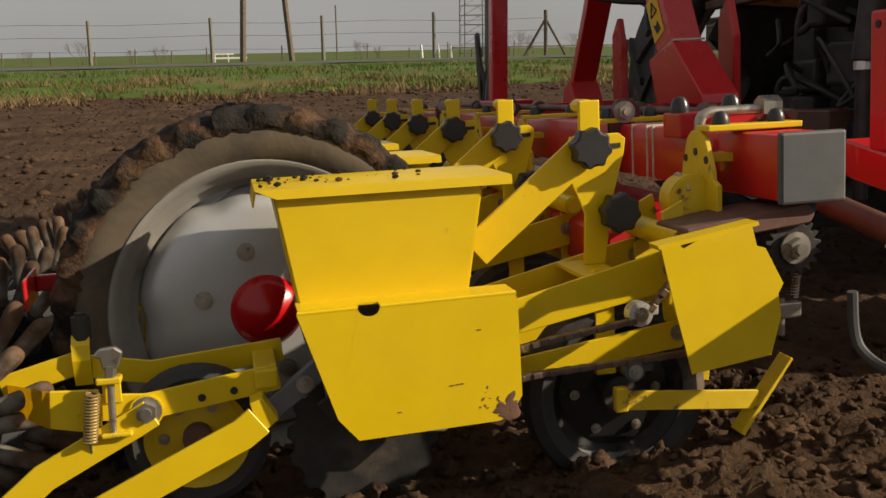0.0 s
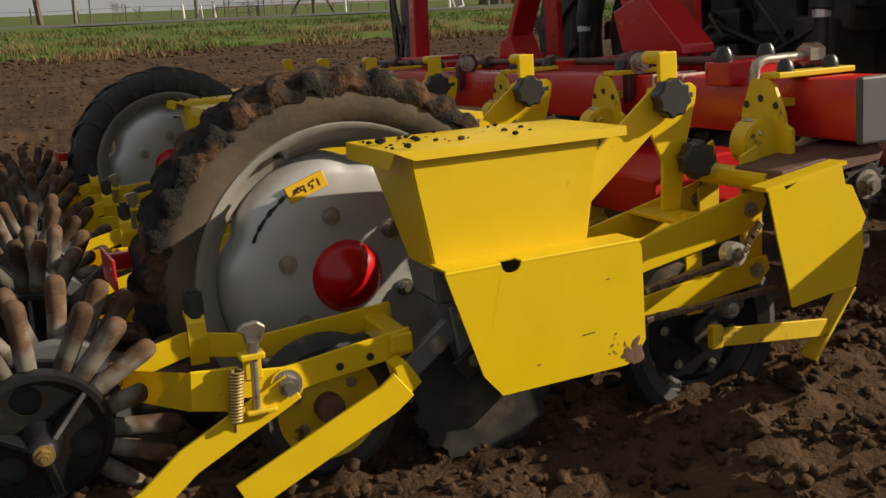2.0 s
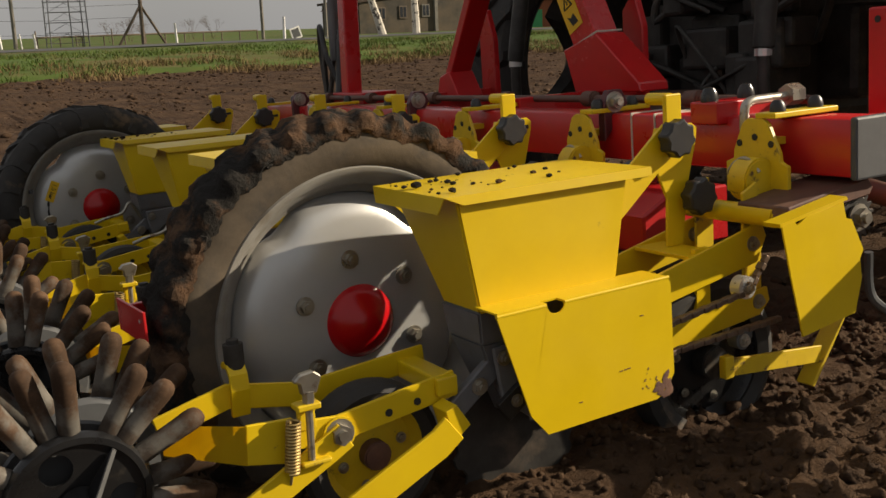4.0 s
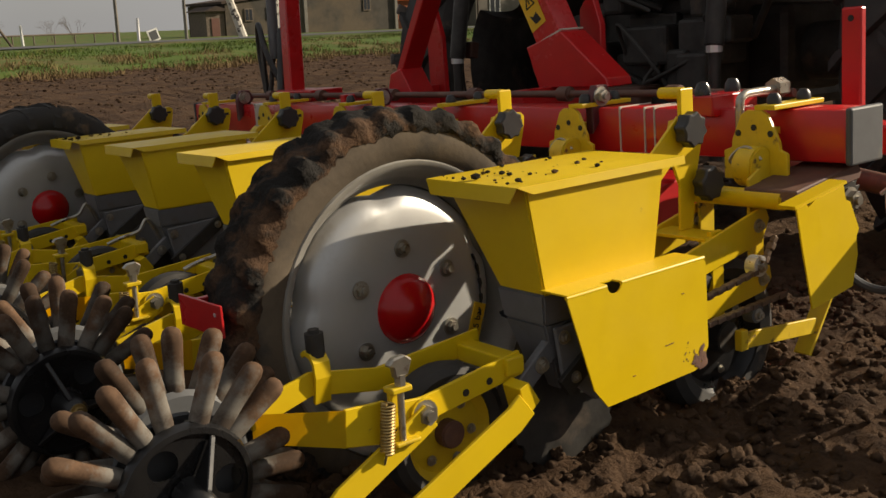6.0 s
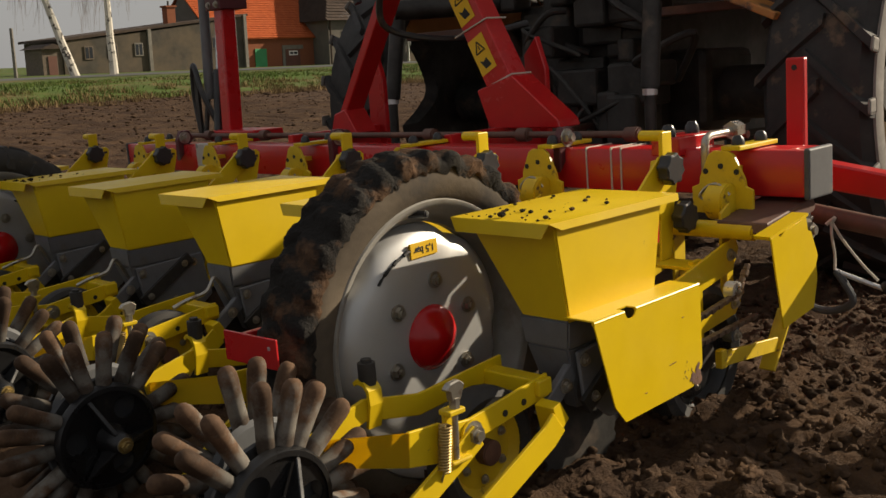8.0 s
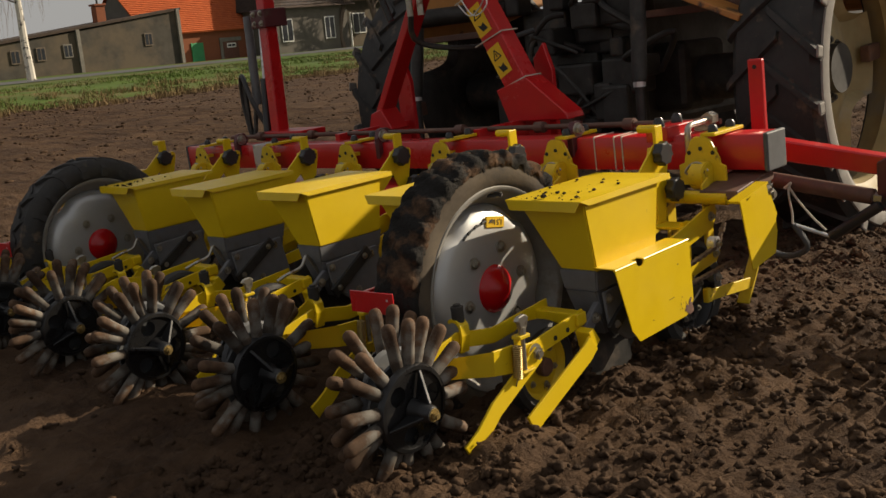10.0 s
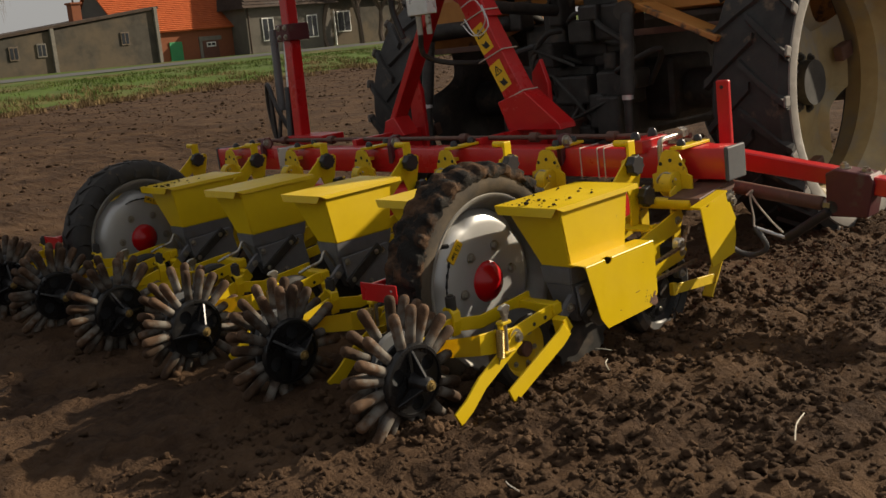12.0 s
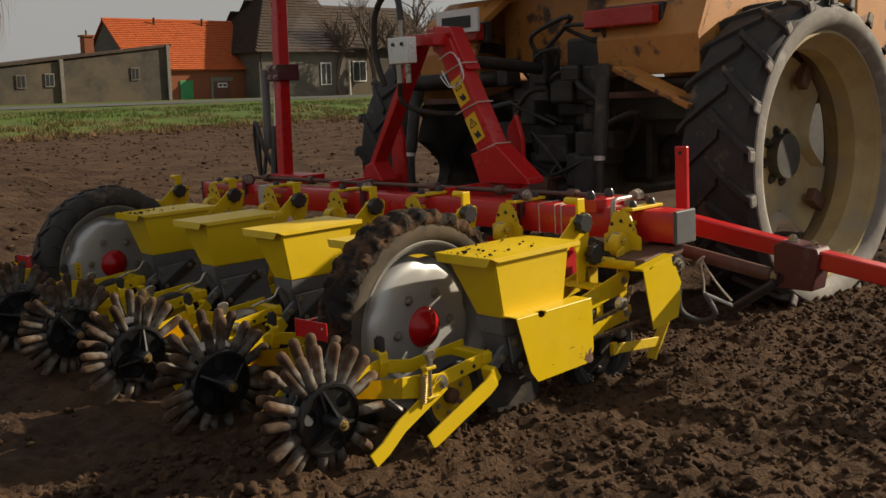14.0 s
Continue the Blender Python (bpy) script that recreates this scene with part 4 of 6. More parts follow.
    for pts in ([(0.37, 0.93, 0.90), (0.37, 0.86, 0.92), (0.38, 0.83, 0.85), (0.39, 0.90, 0.80), (0.39, 0.95, 0.84)], [(0.37, 0.92, 0.86), (0.36, 0.86, 0.80), (0.36, 0.80, 0.83), (0.38, 0.84, 0.90)]):
        part("loose_wire", hose(pts, 0.0022, 6), ALLOY, bar_thing, smooth=True)
    # stickers with a warning sign on the near leg
    for y, z in ((0.962, 0.790), (0.894, 0.655)):
        m = Matrix.Translation((X - 0.0356, y, z - 0.005)) @ pose(0, 0, 0, -28, 0, 0)
        sticker = part("warning_sticker", box((-0.0012, -0.030, -0.052), (0.0, 0.030, 0.052)), STICKER, bar_thing, "yellow warning sticker with a black triangle", at=m)
        tri = bmesh.new()
        corners = [(-0.017, 0.008), (0.017, 0.008), (0.0, 0.038)]
        for i in range(3):
            (a, b), (c, d) = corners[i], corners[(i + 1) % 3]
            rod((-0.0016, a, b), (-0.0016, c, d), 0.002, sides=5, bm=tri)
        box((-0.002, -0.002, 0.014), (-0.0013, 0.002, 0.026), bm=tri)
        part("warning_triangle", tri, INK, sticker)
        mark = plate([(-0.018, -0.040), (0.006, -0.040), (0.016, -0.012), (0.004, -0.020), (-0.010, -0.014)], -0.002, -0.0013, "x")
        part("warning_pictogram", mark, INK, sticker)
    for y, z in ((1.000, 0.865), (0.928, 0.722), (0.850, 0.572)):
        ring = bmesh.new()
        pts = [Vector((X - 0.037, y + 0.062, z - 0.022)), Vector((X - 0.040, y, z)), Vector((X - 0.037, y - 0.060, z + 0.022)), Vector((X + 0.036, y - 0.062, z + 0.022))]
        tube(pts, [0.0025] * 4, 6, ring)
        part("cable_tie", ring, STRING, bar_thing, smooth=True)
    # rods, nuts and clamps lying along the beam
    part("shaft", rod((0.335, 0.02, 0.450), (0.335, 2.25, 0.450), 0.008, sides=12), RUST, bar_thing, "rusty brown steel rod", smooth=True)
    for y in (0.30, 0.62, 0.95, 1.32, 1.72, 2.05):
        part("rod_joint", rod((0.335, y - 0.02, 0.450), (0.335, y + 0.02, 0.450), 0.017, sides=12, cap=0.004), RUST, bar_thing, smooth=True)
    for y in (0.40, 1.20, 2.02):
        part("ear_plate", plate([(0.19, 0.38), (0.19, 0.45), (0.205, 0.478), (0.235, 0.478), (0.25, 0.45)], y - 0.010, y + 0.010, bevel=0.002), DARK_RED, bar_thing)
        bolt(bar_thing, (0.215, y - 0.010, 0.455), 0.014)
    part("clamp_block", box((0.185, 0.085, 0.420), (0.315, 0.150, 0.458), 0.003), RED, bar_thing)
    for x in (0.20, 0.285):
        bm = spin([(0.0, 0.025), (0.009, 0.023), (0.0135, 0.015), (0.015, 0.005), (0.015, 0.0), (0.0, 0.0)], 18, closed=False)
        bm.transform(pose(x, 0.118, 0.458, 90))
        part("nut_cap", bm, BLACK, bar_thing, "black domed plastic nut cap", smooth=True)
    part("u_bolt", hose([(0.192, 0.03, 0.35), (0.190, 0.03, 0.435), (0.200, 0.03, 0.457), (0.235, 0.03, 0.460), (0.305, 0.03, 0.460)], 0.008, 10), STEEL, bar_thing, "bent bright steel U-bolt", smooth=True)
    part("u_bolt_nut", rod((0.285, 0.03, 0.462), (0.315, 0.03, 0.462), 0.018, sides=6), STEEL, bar_thing)
    for y in (0.24, 0.265, 0.33):
        part("cable_tie", box((0.2055, y, 0.3425), (0.2985, y + 0.003, 0.4355), 0.0005), STRING, bar_thing)
    part("tape_band", box((0.2057, 1.86, 0.3427), (0.2983, 1.93, 0.4353), 0.001), ALLOY, bar_thing, "pale tape wound round the beam")
    return bar_thing


rides(toolbar())


def near_marker():
    marker = empty("row_marker", "red row marker arm swung out on a maroon bracket", "marker arm", "row markers")
    part("upright", box((0.294, -0.044, 0.42), (0.312, -0.004, 0.624), 0.004), RED, marker, "short red upright with a hole")
    part("hole", rod((0.2935, -0.024, 0.604), (0.2925, -0.024, 0.604), 0.006, sides=12), INK, marker)
    bm = plate([(0.06, 0.378), (0.06, 0.436), (-0.36, 0.366), (-0.36, 0.318)], 0.292, 0.340, "x", bevel=0.004)
    part("arm", bm, RED, marker, "red square tube arm")
    part("pivot_bracket", plate([(-0.335, 0.235), (-0.335, 0.355), (-0.36, 0.368), (-0.46, 0.352), (-0.47, 0.33), (-0.45, 0.235)], 0.280, 0.352, "x", bevel=0.003), DARK_RED, marker, "dark maroon pivot bracket")
    for y in (-0.375, -0.435):
        bolt(marker, (0.315, y, 0.364 + (y + 0.375) * 0.2), 0.013, axis="z", sign=1)
    part("outer_arm", plate([(-0.455, 0.296), (-0.455, 0.346), (-1.60, 0.175), (-1.60, 0.125)], 0.292, 0.340, "x", bevel=0.004), RED, marker, "red square tube arm")
    part("lower_tube", rod((0.29, 0.10, 0.333), (0.29, -0.325, 0.268), 0.020, sides=20, cap=0.003), RUST, marker, "brown painted tube", smooth=True)
    part("tube_nut", rod((0.29, -0.318, 0.269), (0.29, -0.345, 0.265), 0.014, sides=6), STEEL, marker)
    part("ram", rod((0.28, -0.345, 0.252), (0.28, -0.215, 0.165), 0.014, sides=16, cap=0.003), BLACK, marker, "black hydraulic ram", smooth=True)
    part("ram_rod", rod((0.28, -0.215, 0.165), (0.25, -0.13, 0.20), 0.005, sides=10), ALLOY, marker, smooth=True)
    part("ram_eye", rod((0.28, -0.350, 0.262), (0.30, -0.350, 0.262), 0.018, sides=16), IRON, marker)
    part("ram_hose", hose([(0.25, -0.13, 0.20), (0.26, -0.16, 0.14), (0.27, -0.10, 0.11), (0.25, -0.05, 0.14), (0.24, -0.05, 0.22)], 0.008), PLASTIC_GREY, marker, "grey hydraulic hose", smooth=True)
    bm = hose([(0.262, -0.115, 0.300), (0.268, -0.135, 0.262), (0.275, -0.170, 0.215), (0.285, -0.20, 0.18)], 0.003, 6)
    hose([(0.262, -0.115, 0.300), (0.258, -0.118, 0.27), (0.262, -0.122, 0.23), (0.256, -0.125, 0.20)], 0.003, 6, bm)
    hose([(0.255, -0.108, 0.292), (0.262, -0.122, 0.305), (0.270, -0.112, 0.294)], 0.004, 6, bm)
    part("twine", bm, STRING, marker, "frayed pale twine")
    return marker


def far_marker():
    marker = empty("row_marker", "red row marker arm folded upright with a black ram beside it", "marker arm", "row markers")
    part("arm", plate([(0.330, 0.440), (0.385, 0.440), (0.440, 1.75), (0.385, 1.75)], 1.985, 2.035, bevel=0.004), RED, marker, "red square tube arm")
    part("foot", box((0.30, 1.80, 0.438), (0.42, 2.06, 0.475), 0.004), RED, marker)
    part("clamp", box((0.330, 1.965, 0.875), (0.440, 2.055, 0.945), 0.004), DARK_RED, marker, "dark bolted clamp")
    for y in (1.985, 2.03):
        for z in (0.892, 0.930):
            bolt(marker, (0.330, y, z), 0.008, axis="x")
    part("ram", rod((0.345, 2.075, 0.470), (0.375, 2.085, 0.68), 0.017, sides=16), BLACK, marker, "black hydraulic ram", smooth=True)
    part("ram_rod", rod((0.375, 2.085, 0.68), (0.395, 2.085, 0.90), 0.008, sides=12), ALLOY, marker, smooth=True)
    part("strut", rod((0.37, 2.15, 0.58), (0.385, 2.15, 0.93), 0.018, sides=14, cap=0.003), GREY, marker, "grey steel strut", smooth=True)
    part("stay", rod((0.345, 2.165, 0.45), (0.37, 2.15, 0.62), 0.009, sides=10), IRON, marker, smooth=True)
    part("stay", box((0.340, 2.18, 0.45), (0.352, 2.20, 0.66), 0.002), IRON, marker)
    part("ram_hose", hose([(0.35, 2.09, 0.5), (0.33, 2.13, 0.60), (0.34, 2.19, 0.70), (0.35, 2.22, 0.60), (0.35, 2.20, 0.47)], 0.010), BLACK, marker, smooth=True)
    return marker


rides(near_marker(), pose(0.150, 0.0, -0.030))
rides(far_marker(), pose(0.045, 0, -0.01))


def reflector():
    thing = empty("mud_scraper", "red steel scraper plate on a bar behind a support wheel", "scraper", "scrapers behind the support wheels")
    part("plate", box((-0.004, -0.060, -0.022), (0.0, 0.060, 0.022), 0.001), RED, thing)
    part("stay", box((0.0, 0.045, -0.012), (0.12, 0.057, 0.012), 0.002), RED, thing)
    part("hole", rod((-0.0045, -0.045, 0.008), (-0.0052, -0.045, 0.008), 0.003, sides=10), ALLOY, thing)
    return thing


first = reflector()
for k in range(2):
    rides(first if k == 0 else copy_thing(first, Matrix()), pose(-0.780, 0.163 + 4 * PITCH * k, 0.258, 0, 0, 3))


# ---- tractor ----
TRACTOR_WHEELS = []


def tractor_wheel(tractor, y, flip):
    wheel = new("rear_wheel")
    wheel.parent, wheel.matrix_basis = tractor, pose(1.40, y, 0.535, 0, 0, 180 if flip else 0)
    wheel["label"] = "tall narrow tractor wheel with worn tread and a dusty cream rim"
    rng = random.Random(5)
    R = 0.565
    tyre = part("tyre", spin([(0.452, -0.105), (0.470, -0.135), (0.505, -0.150), (0.535, -0.145), (R, -0.120), (R, 0.120), (0.535, 0.145), (0.505, 0.150), (0.470, 0.135), (0.452, 0.105)], 72), RUBBER, wheel, "dark worn tractor tyre", smooth=True)
    part("sidewall", spin([(0.455, -0.112), (0.472, -0.139), (0.505, -0.1535), (0.536, -0.148), (0.540, -0.143), (0.505, -0.148), (0.47, -0.132)], 72), TYRE_GREY, tyre, "pale scuffed sidewall", smooth=True)
    lugs = bmesh.new()
    for k in range(22):
        a = 2 * math.pi * k / 22
        tread_lug(lugs, 0.555, 0.582, -0.150, 0.02, a, -0.26, 0.034, rng)
        tread_lug(lugs, 0.555, 0.582, 0.150, -0.02, a + 0.14, -0.26, 0.034, rng)
        if k == 0:
            tip = part("lug_end", box((0.545, -0.156, -0.019), (0.584, -0.149, 0.019), 0.006), TYRE_GREY, tyre)
        else:
            o = new("lug_end", tip.data)
            o.parent = tyre
            o.matrix_basis = pose(0, 0, 0, 0, -math.degrees(a) + rng.uniform(-2, 2), 0)
    part("tread", lugs, RUBBER, tyre)
    # the far wheel's rim is painted dark to stand for shade on its inner side
    rim = part("rim", spin([(0.458, -0.118), (0.462, -0.112), (0.452, -0.106), (0.440, -0.100), (0.430, -0.05), (0.405, -0.03), (0.405, 0.03), (0.430, 0.05), (0.440, 0.100), (0.458, 0.118), (0.450, 0.12), (0.424, 0.055), (0.398, 0.035), (0.398, -0.035), (0.424, -0.055), (0.448, -0.118)], 72), IRON if flip else RIM_CREAM, wheel, "cream steel rim coloured dark for the shade inside the far wheel" if flip else "dusty cream steel rim", smooth=True)
    bm = bmesh.new()
    rings = []
    for f, yy in ((1.0, 0.085), (0.86, 0.120), (0.60, 0.115), (0.40, 0.085), (0.30, 0.075), (0.18, 0.075)):
        ring = []
        for k in range(64):
            a = 2 * math.pi * k / 64
            lobe = 1 - (0.34 * max(0.0, math.cos(4 * a)) ** 0.7 if f > 0.8 else 0.0)
            ring.append(bm.verts.new((0.392 * f * lobe * math.cos(a), yy, 0.392 * f * lobe * math.sin(a))))
        rings.append(ring)
    for p, q in zip(rings, rings[1:]):
        for k in range(64):
            bm.faces.new((p[k], p[(k + 1) % 64], q[(k + 1) % 64], q[k]))
    bm.faces.new(rings[-1])
    # likewise the far disc: shade put into the colour of a cream part
    part("disc", bm, IRON if flip else RIM_CREAM, wheel, "dished cream disc with cut-outs, coloured dark for its shaded inner face" if flip else "dished cream disc with cut-outs", smooth=True)
    part("hub", spin([(0.0, 0.035), (0.050, 0.036), (0.060, 0.042), (0.062, 0.075), (0.0, 0.075)], 28, closed=False), RIM_CREAM, wheel, smooth=True)
    for k in range(8):
        a = math.pi * k / 4
        bolt(wheel, (0.10 * math.cos(a), 0.075, 0.10 * math.sin(a)), 0.014, mat=IRON)
    for k in range(4):
        a = math.degrees(math.pi * k / 2 + math.pi / 4)
        part("rim_lug", box((0.31, 0.06, -0.03), (0.404, 0.10, 0.03), 0.006, m=pose(0, 0, 0, 0, a, 0)), RUST, wheel)
    TRACTOR_WHEELS.append((wheel, wheel.matrix_basis.copy(), -1 if flip else 1))
    return wheel


def tractor():
    t = empty("tractor", "old orange tractor with tall narrow wheels and greasy rear axle", "tractor")
    C = 1.125
    tractor_wheel(t, 0.170, False)
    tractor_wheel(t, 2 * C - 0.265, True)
    part("axle", rod((1.40, 0.20, 0.535), (1.40, 2 * C - 0.30, 0.535), 0.085, sides=20), IRON, t, smooth=True)
    part("gearbox", box((1.12, C - 0.26, 0.36), (3.2, C + 0.26, 0.86), 0.03), IRON, t, "black greasy gearbox casing")
    for dy in (-1, 1):
        part("axle_housing", box((1.26, C + dy * 0.26 - 0.14, 0.42), (1.56, C + dy * 0.26 + 0.14, 0.68), 0.03), IRON, t)
        part("lower_link", rod((1.15, C + dy * 0.20, 0.36), (0.56, C + dy * 0.36, 0.34), 0.028, sides=12, cap=0.006), IRON, t, smooth=True)
        bm = rod((0.76, C + dy * 0.53, 0.28), (0.76, C + dy * 0.53, 0.60), 0.016, sides=12)
        rod((0.76, C + dy * 0.53, 0.57), (0.80, C + dy * 0.52, 0.86), 0.026, sides=14, bm=bm, cap=0.004)
        lift = part("lift_rod", bm, IRON, t, "dark lift rod with a bright collar", smooth=True)
        part("collar", rod((0.76, C + dy * 0.53, 0.555), (0.76, C + dy * 0.53, 0.585), 0.021, sides=14), ALLOY, lift)
        part("lift_arm", rod((1.15, C + dy * 0.28, 0.88), (0.78, C + dy * 0.52, 0.87), 0.035, sides=12), IRON, t, smooth=True)
        # angular mudguard over the wheel
        y0, y1 = sorted((C + dy * 0.34, C + dy * (0.80 if dy < 0 else 0.72)))
        part("mudguard", plate([(1.00, 0.86), (0.985, 1.00), (1.05, 1.14), (1.20, 1.24), (1.9, 1.26), (1.9, 1.235), (1.22, 1.215), (1.075, 1.12), (1.01, 0.99), (1.02, 0.86)], y0, y1, bevel=0.003), ORANGE, t, "chipped orange mudguard")
        part("mudguard_side", plate([(1.02, 0.80), (1.0, 1.0), (1.07, 1.13), (1.22, 1.23), (1.85, 1.24), (1.85, 0.90), (1.35, 0.78)], y0 if dy < 0 else y1, (y0 if dy < 0 else y1) + 0.012, bevel=0.002), ORANGE, t)
        part("mudguard_lip", box((0.985, y0, 0.775), (1.03, y1 - 0.03, 0.80), 0.003, m=pose(0, 0, 0)), RUST, t)
        lamp = part("rear_lamp", box((0.955, C + dy * 0.46 - 0.16, 1.045), (1.01, C + dy * 0.46 + 0.16, 1.115), 0.006), LENS, t, "red rear lamp cluster")
        part("lamp_housing", box((1.01, C + dy * 0.46 - 0.17, 1.035), (1.05, C + dy * 0.46 + 0.17, 1.125), 0.006), BLACK, lamp)
    # rough castings, pipes and ribs on the back of the gearbox
    rng = random.Random(9)
    for k in range(26):
        y, z = C + rng.uniform(-0.30, 0.30), rng.uniform(0.34, 0.98)
        w, h, d = rng.uniform(0.03, 0.10), rng.uniform(0.03, 0.11), rng.uniform(0.03, 0.14)
        part("casting", box((1.12 - d, y - w, z - h), (1.13, y + w, z + h), 0.012), IRON, t)
    for k in range(14):
        y, z = C + rng.uniform(-0.38, 0.38), rng.uniform(0.45, 0.98)
        pts = [(1.02, y, z), (0.98, y + rng.uniform(-0.1, 0.1), z + rng.uniform(-0.08, 0.1)), (1.0, y + rng.uniform(-0.2, 0.2), z + rng.uniform(-0.15, 0.15)), (1.10, y + rng.uniform(-0.2, 0.2), z - 0.05)]
        part("pipe", hose(pts, rng.uniform(0.006, 0.013)), IRON, t, smooth=True)
    part("top_link", rod((0.50, C - 0.03, 0.95), (1.12, C, 0.90), 0.024, sides=14, cap=0.004), IRON, t, "black top link", smooth=True)
    part("drawbar", box((0.95, C - 0.10, 0.40), (1.15, C + 0.10, 0.46), 0.006), RUST, t)
    part("slanted_step", box((-0.03, 0, 0), (0.10, 0.36, 0.02), 0.003, m=Matrix.Translation((0.88, 0.28, 0.73)) @ pose(0, 0, 0, 24)), ORANGE, t, "faded orange slanted plate under the mudguard")
    part("rear_panel", box((1.28, C - 0.45, 0.92), (1.34, C + 0.45, 1.32), 0.02), ORANGE, t, "faded orange cab rear wall")
    part("cab_wall", box((1.10, C - 0.70, 1.27), (2.3, C + 0.70, 1.75), 0.04), ORANGE, t, "faded orange cab")
    part("cab_window", box((1.085, C - 0.50, 1.38), (1.098, C + 0.50, 1.72), 0.01), WINDOW, t)
    part("rear_glass", box((1.12, C - 0.66, 1.75), (1.13, C + 0.66, 2.25)), WINDOW, t)
    part("side_glass", box((1.16, C - 0.69, 1.75), (2.26, C - 0.68, 2.25)), WINDOW, t)
    part("cab_roof", box((1.05, C - 0.72, 2.25), (2.45, C + 0.72, 2.36), 0.04), ORANGE, t)
    for x in (1.14, 2.28):
        for y in (C - 0.60, C + 0.60):
            part("cab_post", rod((x, y, 1.74), (x, y, 2.27), 0.03, sides=10), ORANGE, t)
    part("bonnet", box((2.3, C - 0.34, 0.84), (4.0, C + 0.34, 1.42), 0.08), ORANGE, t)
    part("side_panel", box((1.95, C - 0.90, 0.72), (3.0, C - 0.50, 1.28), 0.03), ORANGE, t, "faded orange side panel")
    part("number_board", box((0.93, C + 0.26, 1.08), (0.945, C + 0.52, 1.18), 0.002), WHITE, t, "white board with dark bars")
    part("board_bars", box((0.926, C + 0.30, 1.10), (0.9295, C + 0.48, 1.15)), INK, t)
    for dy in (-1, 1):
        bm = spin([(0.20, -0.09), (0.33, -0.10), (0.37, -0.06), (0.37, 0.06), (0.33, 0.10), (0.20, 0.09)], 40)
        bm.transform(pose(3.55, C + dy * 0.62, 0.31))
        part("front_wheel", bm, RUBBER, t, smooth=True)
    part("front_axle", rod((3.55, C - 0.62, 0.31), (3.55, C + 0.62, 0.31), 0.05), IRON, t)
    return t


TRACTOR = rides(tractor(), pose(0.06, 0, -0.03, 0, 1.25, 0))


# ---- land ----
def edge(x):
    """Where the tilled field ends and the verge begins."""
    return 12.9 + 0.22 * x


def land(x, y):
    """The height of the ground."""
    slope = -0.035 * max(-4.0, min(y, 3.0))
    far = max(0.0, min(1.0, (y - 3.0) / 9.0))
    z = slope * (1 - far * far * (3 - 2 * far))
    d = y - edge(x)
    rise = max(0.0, min(1.0, (d + 0.8) / 4.5))
    return z + 0.24 * rise * rise * (3 - 2 * rise)


def rough(x, y):
    """Clods and hollows of the tilled soil."""
    p = Vector((x, y, 0))
    near = noise.fractal(p * 6.0, 0.7, 2.1, 5) * 0.020 + abs(noise.noise(p * 15.0)) * 0.022 + abs(noise.noise(p * 34.0)) * 0.020 + noise.noise(p * 1.3) * 0.014 - 0.012
    return near


def sheet(name, xs, ys, height, mat, label):
    verts, faces = [], []
    for y in ys:
        for x in xs:
            verts.append((x, y, height(x, y)))
    w = len(xs)
    for j in range(len(ys) - 1):
        for i in range(w - 1):
            a = j * w + i
            faces.append((a, a + 1, a + 1 + w, a + w))
    me = bpy.data.meshes.new(name)
    me.from_pydata(verts, [], faces)
    for p in me.polygons:
        p.use_smooth = True
    me.materials.append(mat)
    return tagged(new(name, me), label, "ground", kind="structure")


def spread(stops):
    """Steps of growing size: (to, step) after a start."""
    out = [stops[0]]
    for to, step in stops[1:]:
        n = max(1, round((to - out[-1]) / step))
        start = out[-1]
        out += [start + (to - start) * (k + 1) / n for k in range(n)]
    return out


xs = spread([-900, (-60, 120), (-8, 4), (-3.5, 0.5), (13.5, 0.019), (20, 0.25), (60, 2), (900, 120)])
ys = spread([-700, (-30, 100), (-3, 3), (-1.8, 0.1), (0.5, 0.019), (2.8, 0.045), (8, 0.12), (30, 0.35), (60, 3), (900, 120)])


def field_height(x, y):
    z = land(x, y)
    if y < edge(x) + 1 and -6 < x < 40 and y > -4:
        fade = 1.0 if y < 3 else max(0.75, 1 - (y - 3) / 8)
        z += rough(x, y) * fade
    return z - (0.04 if y > edge(x) + 1.2 else 0.0)


sheet("ground", xs, ys, field_height, SOIL, "brown freshly tilled field with crumbly soil")


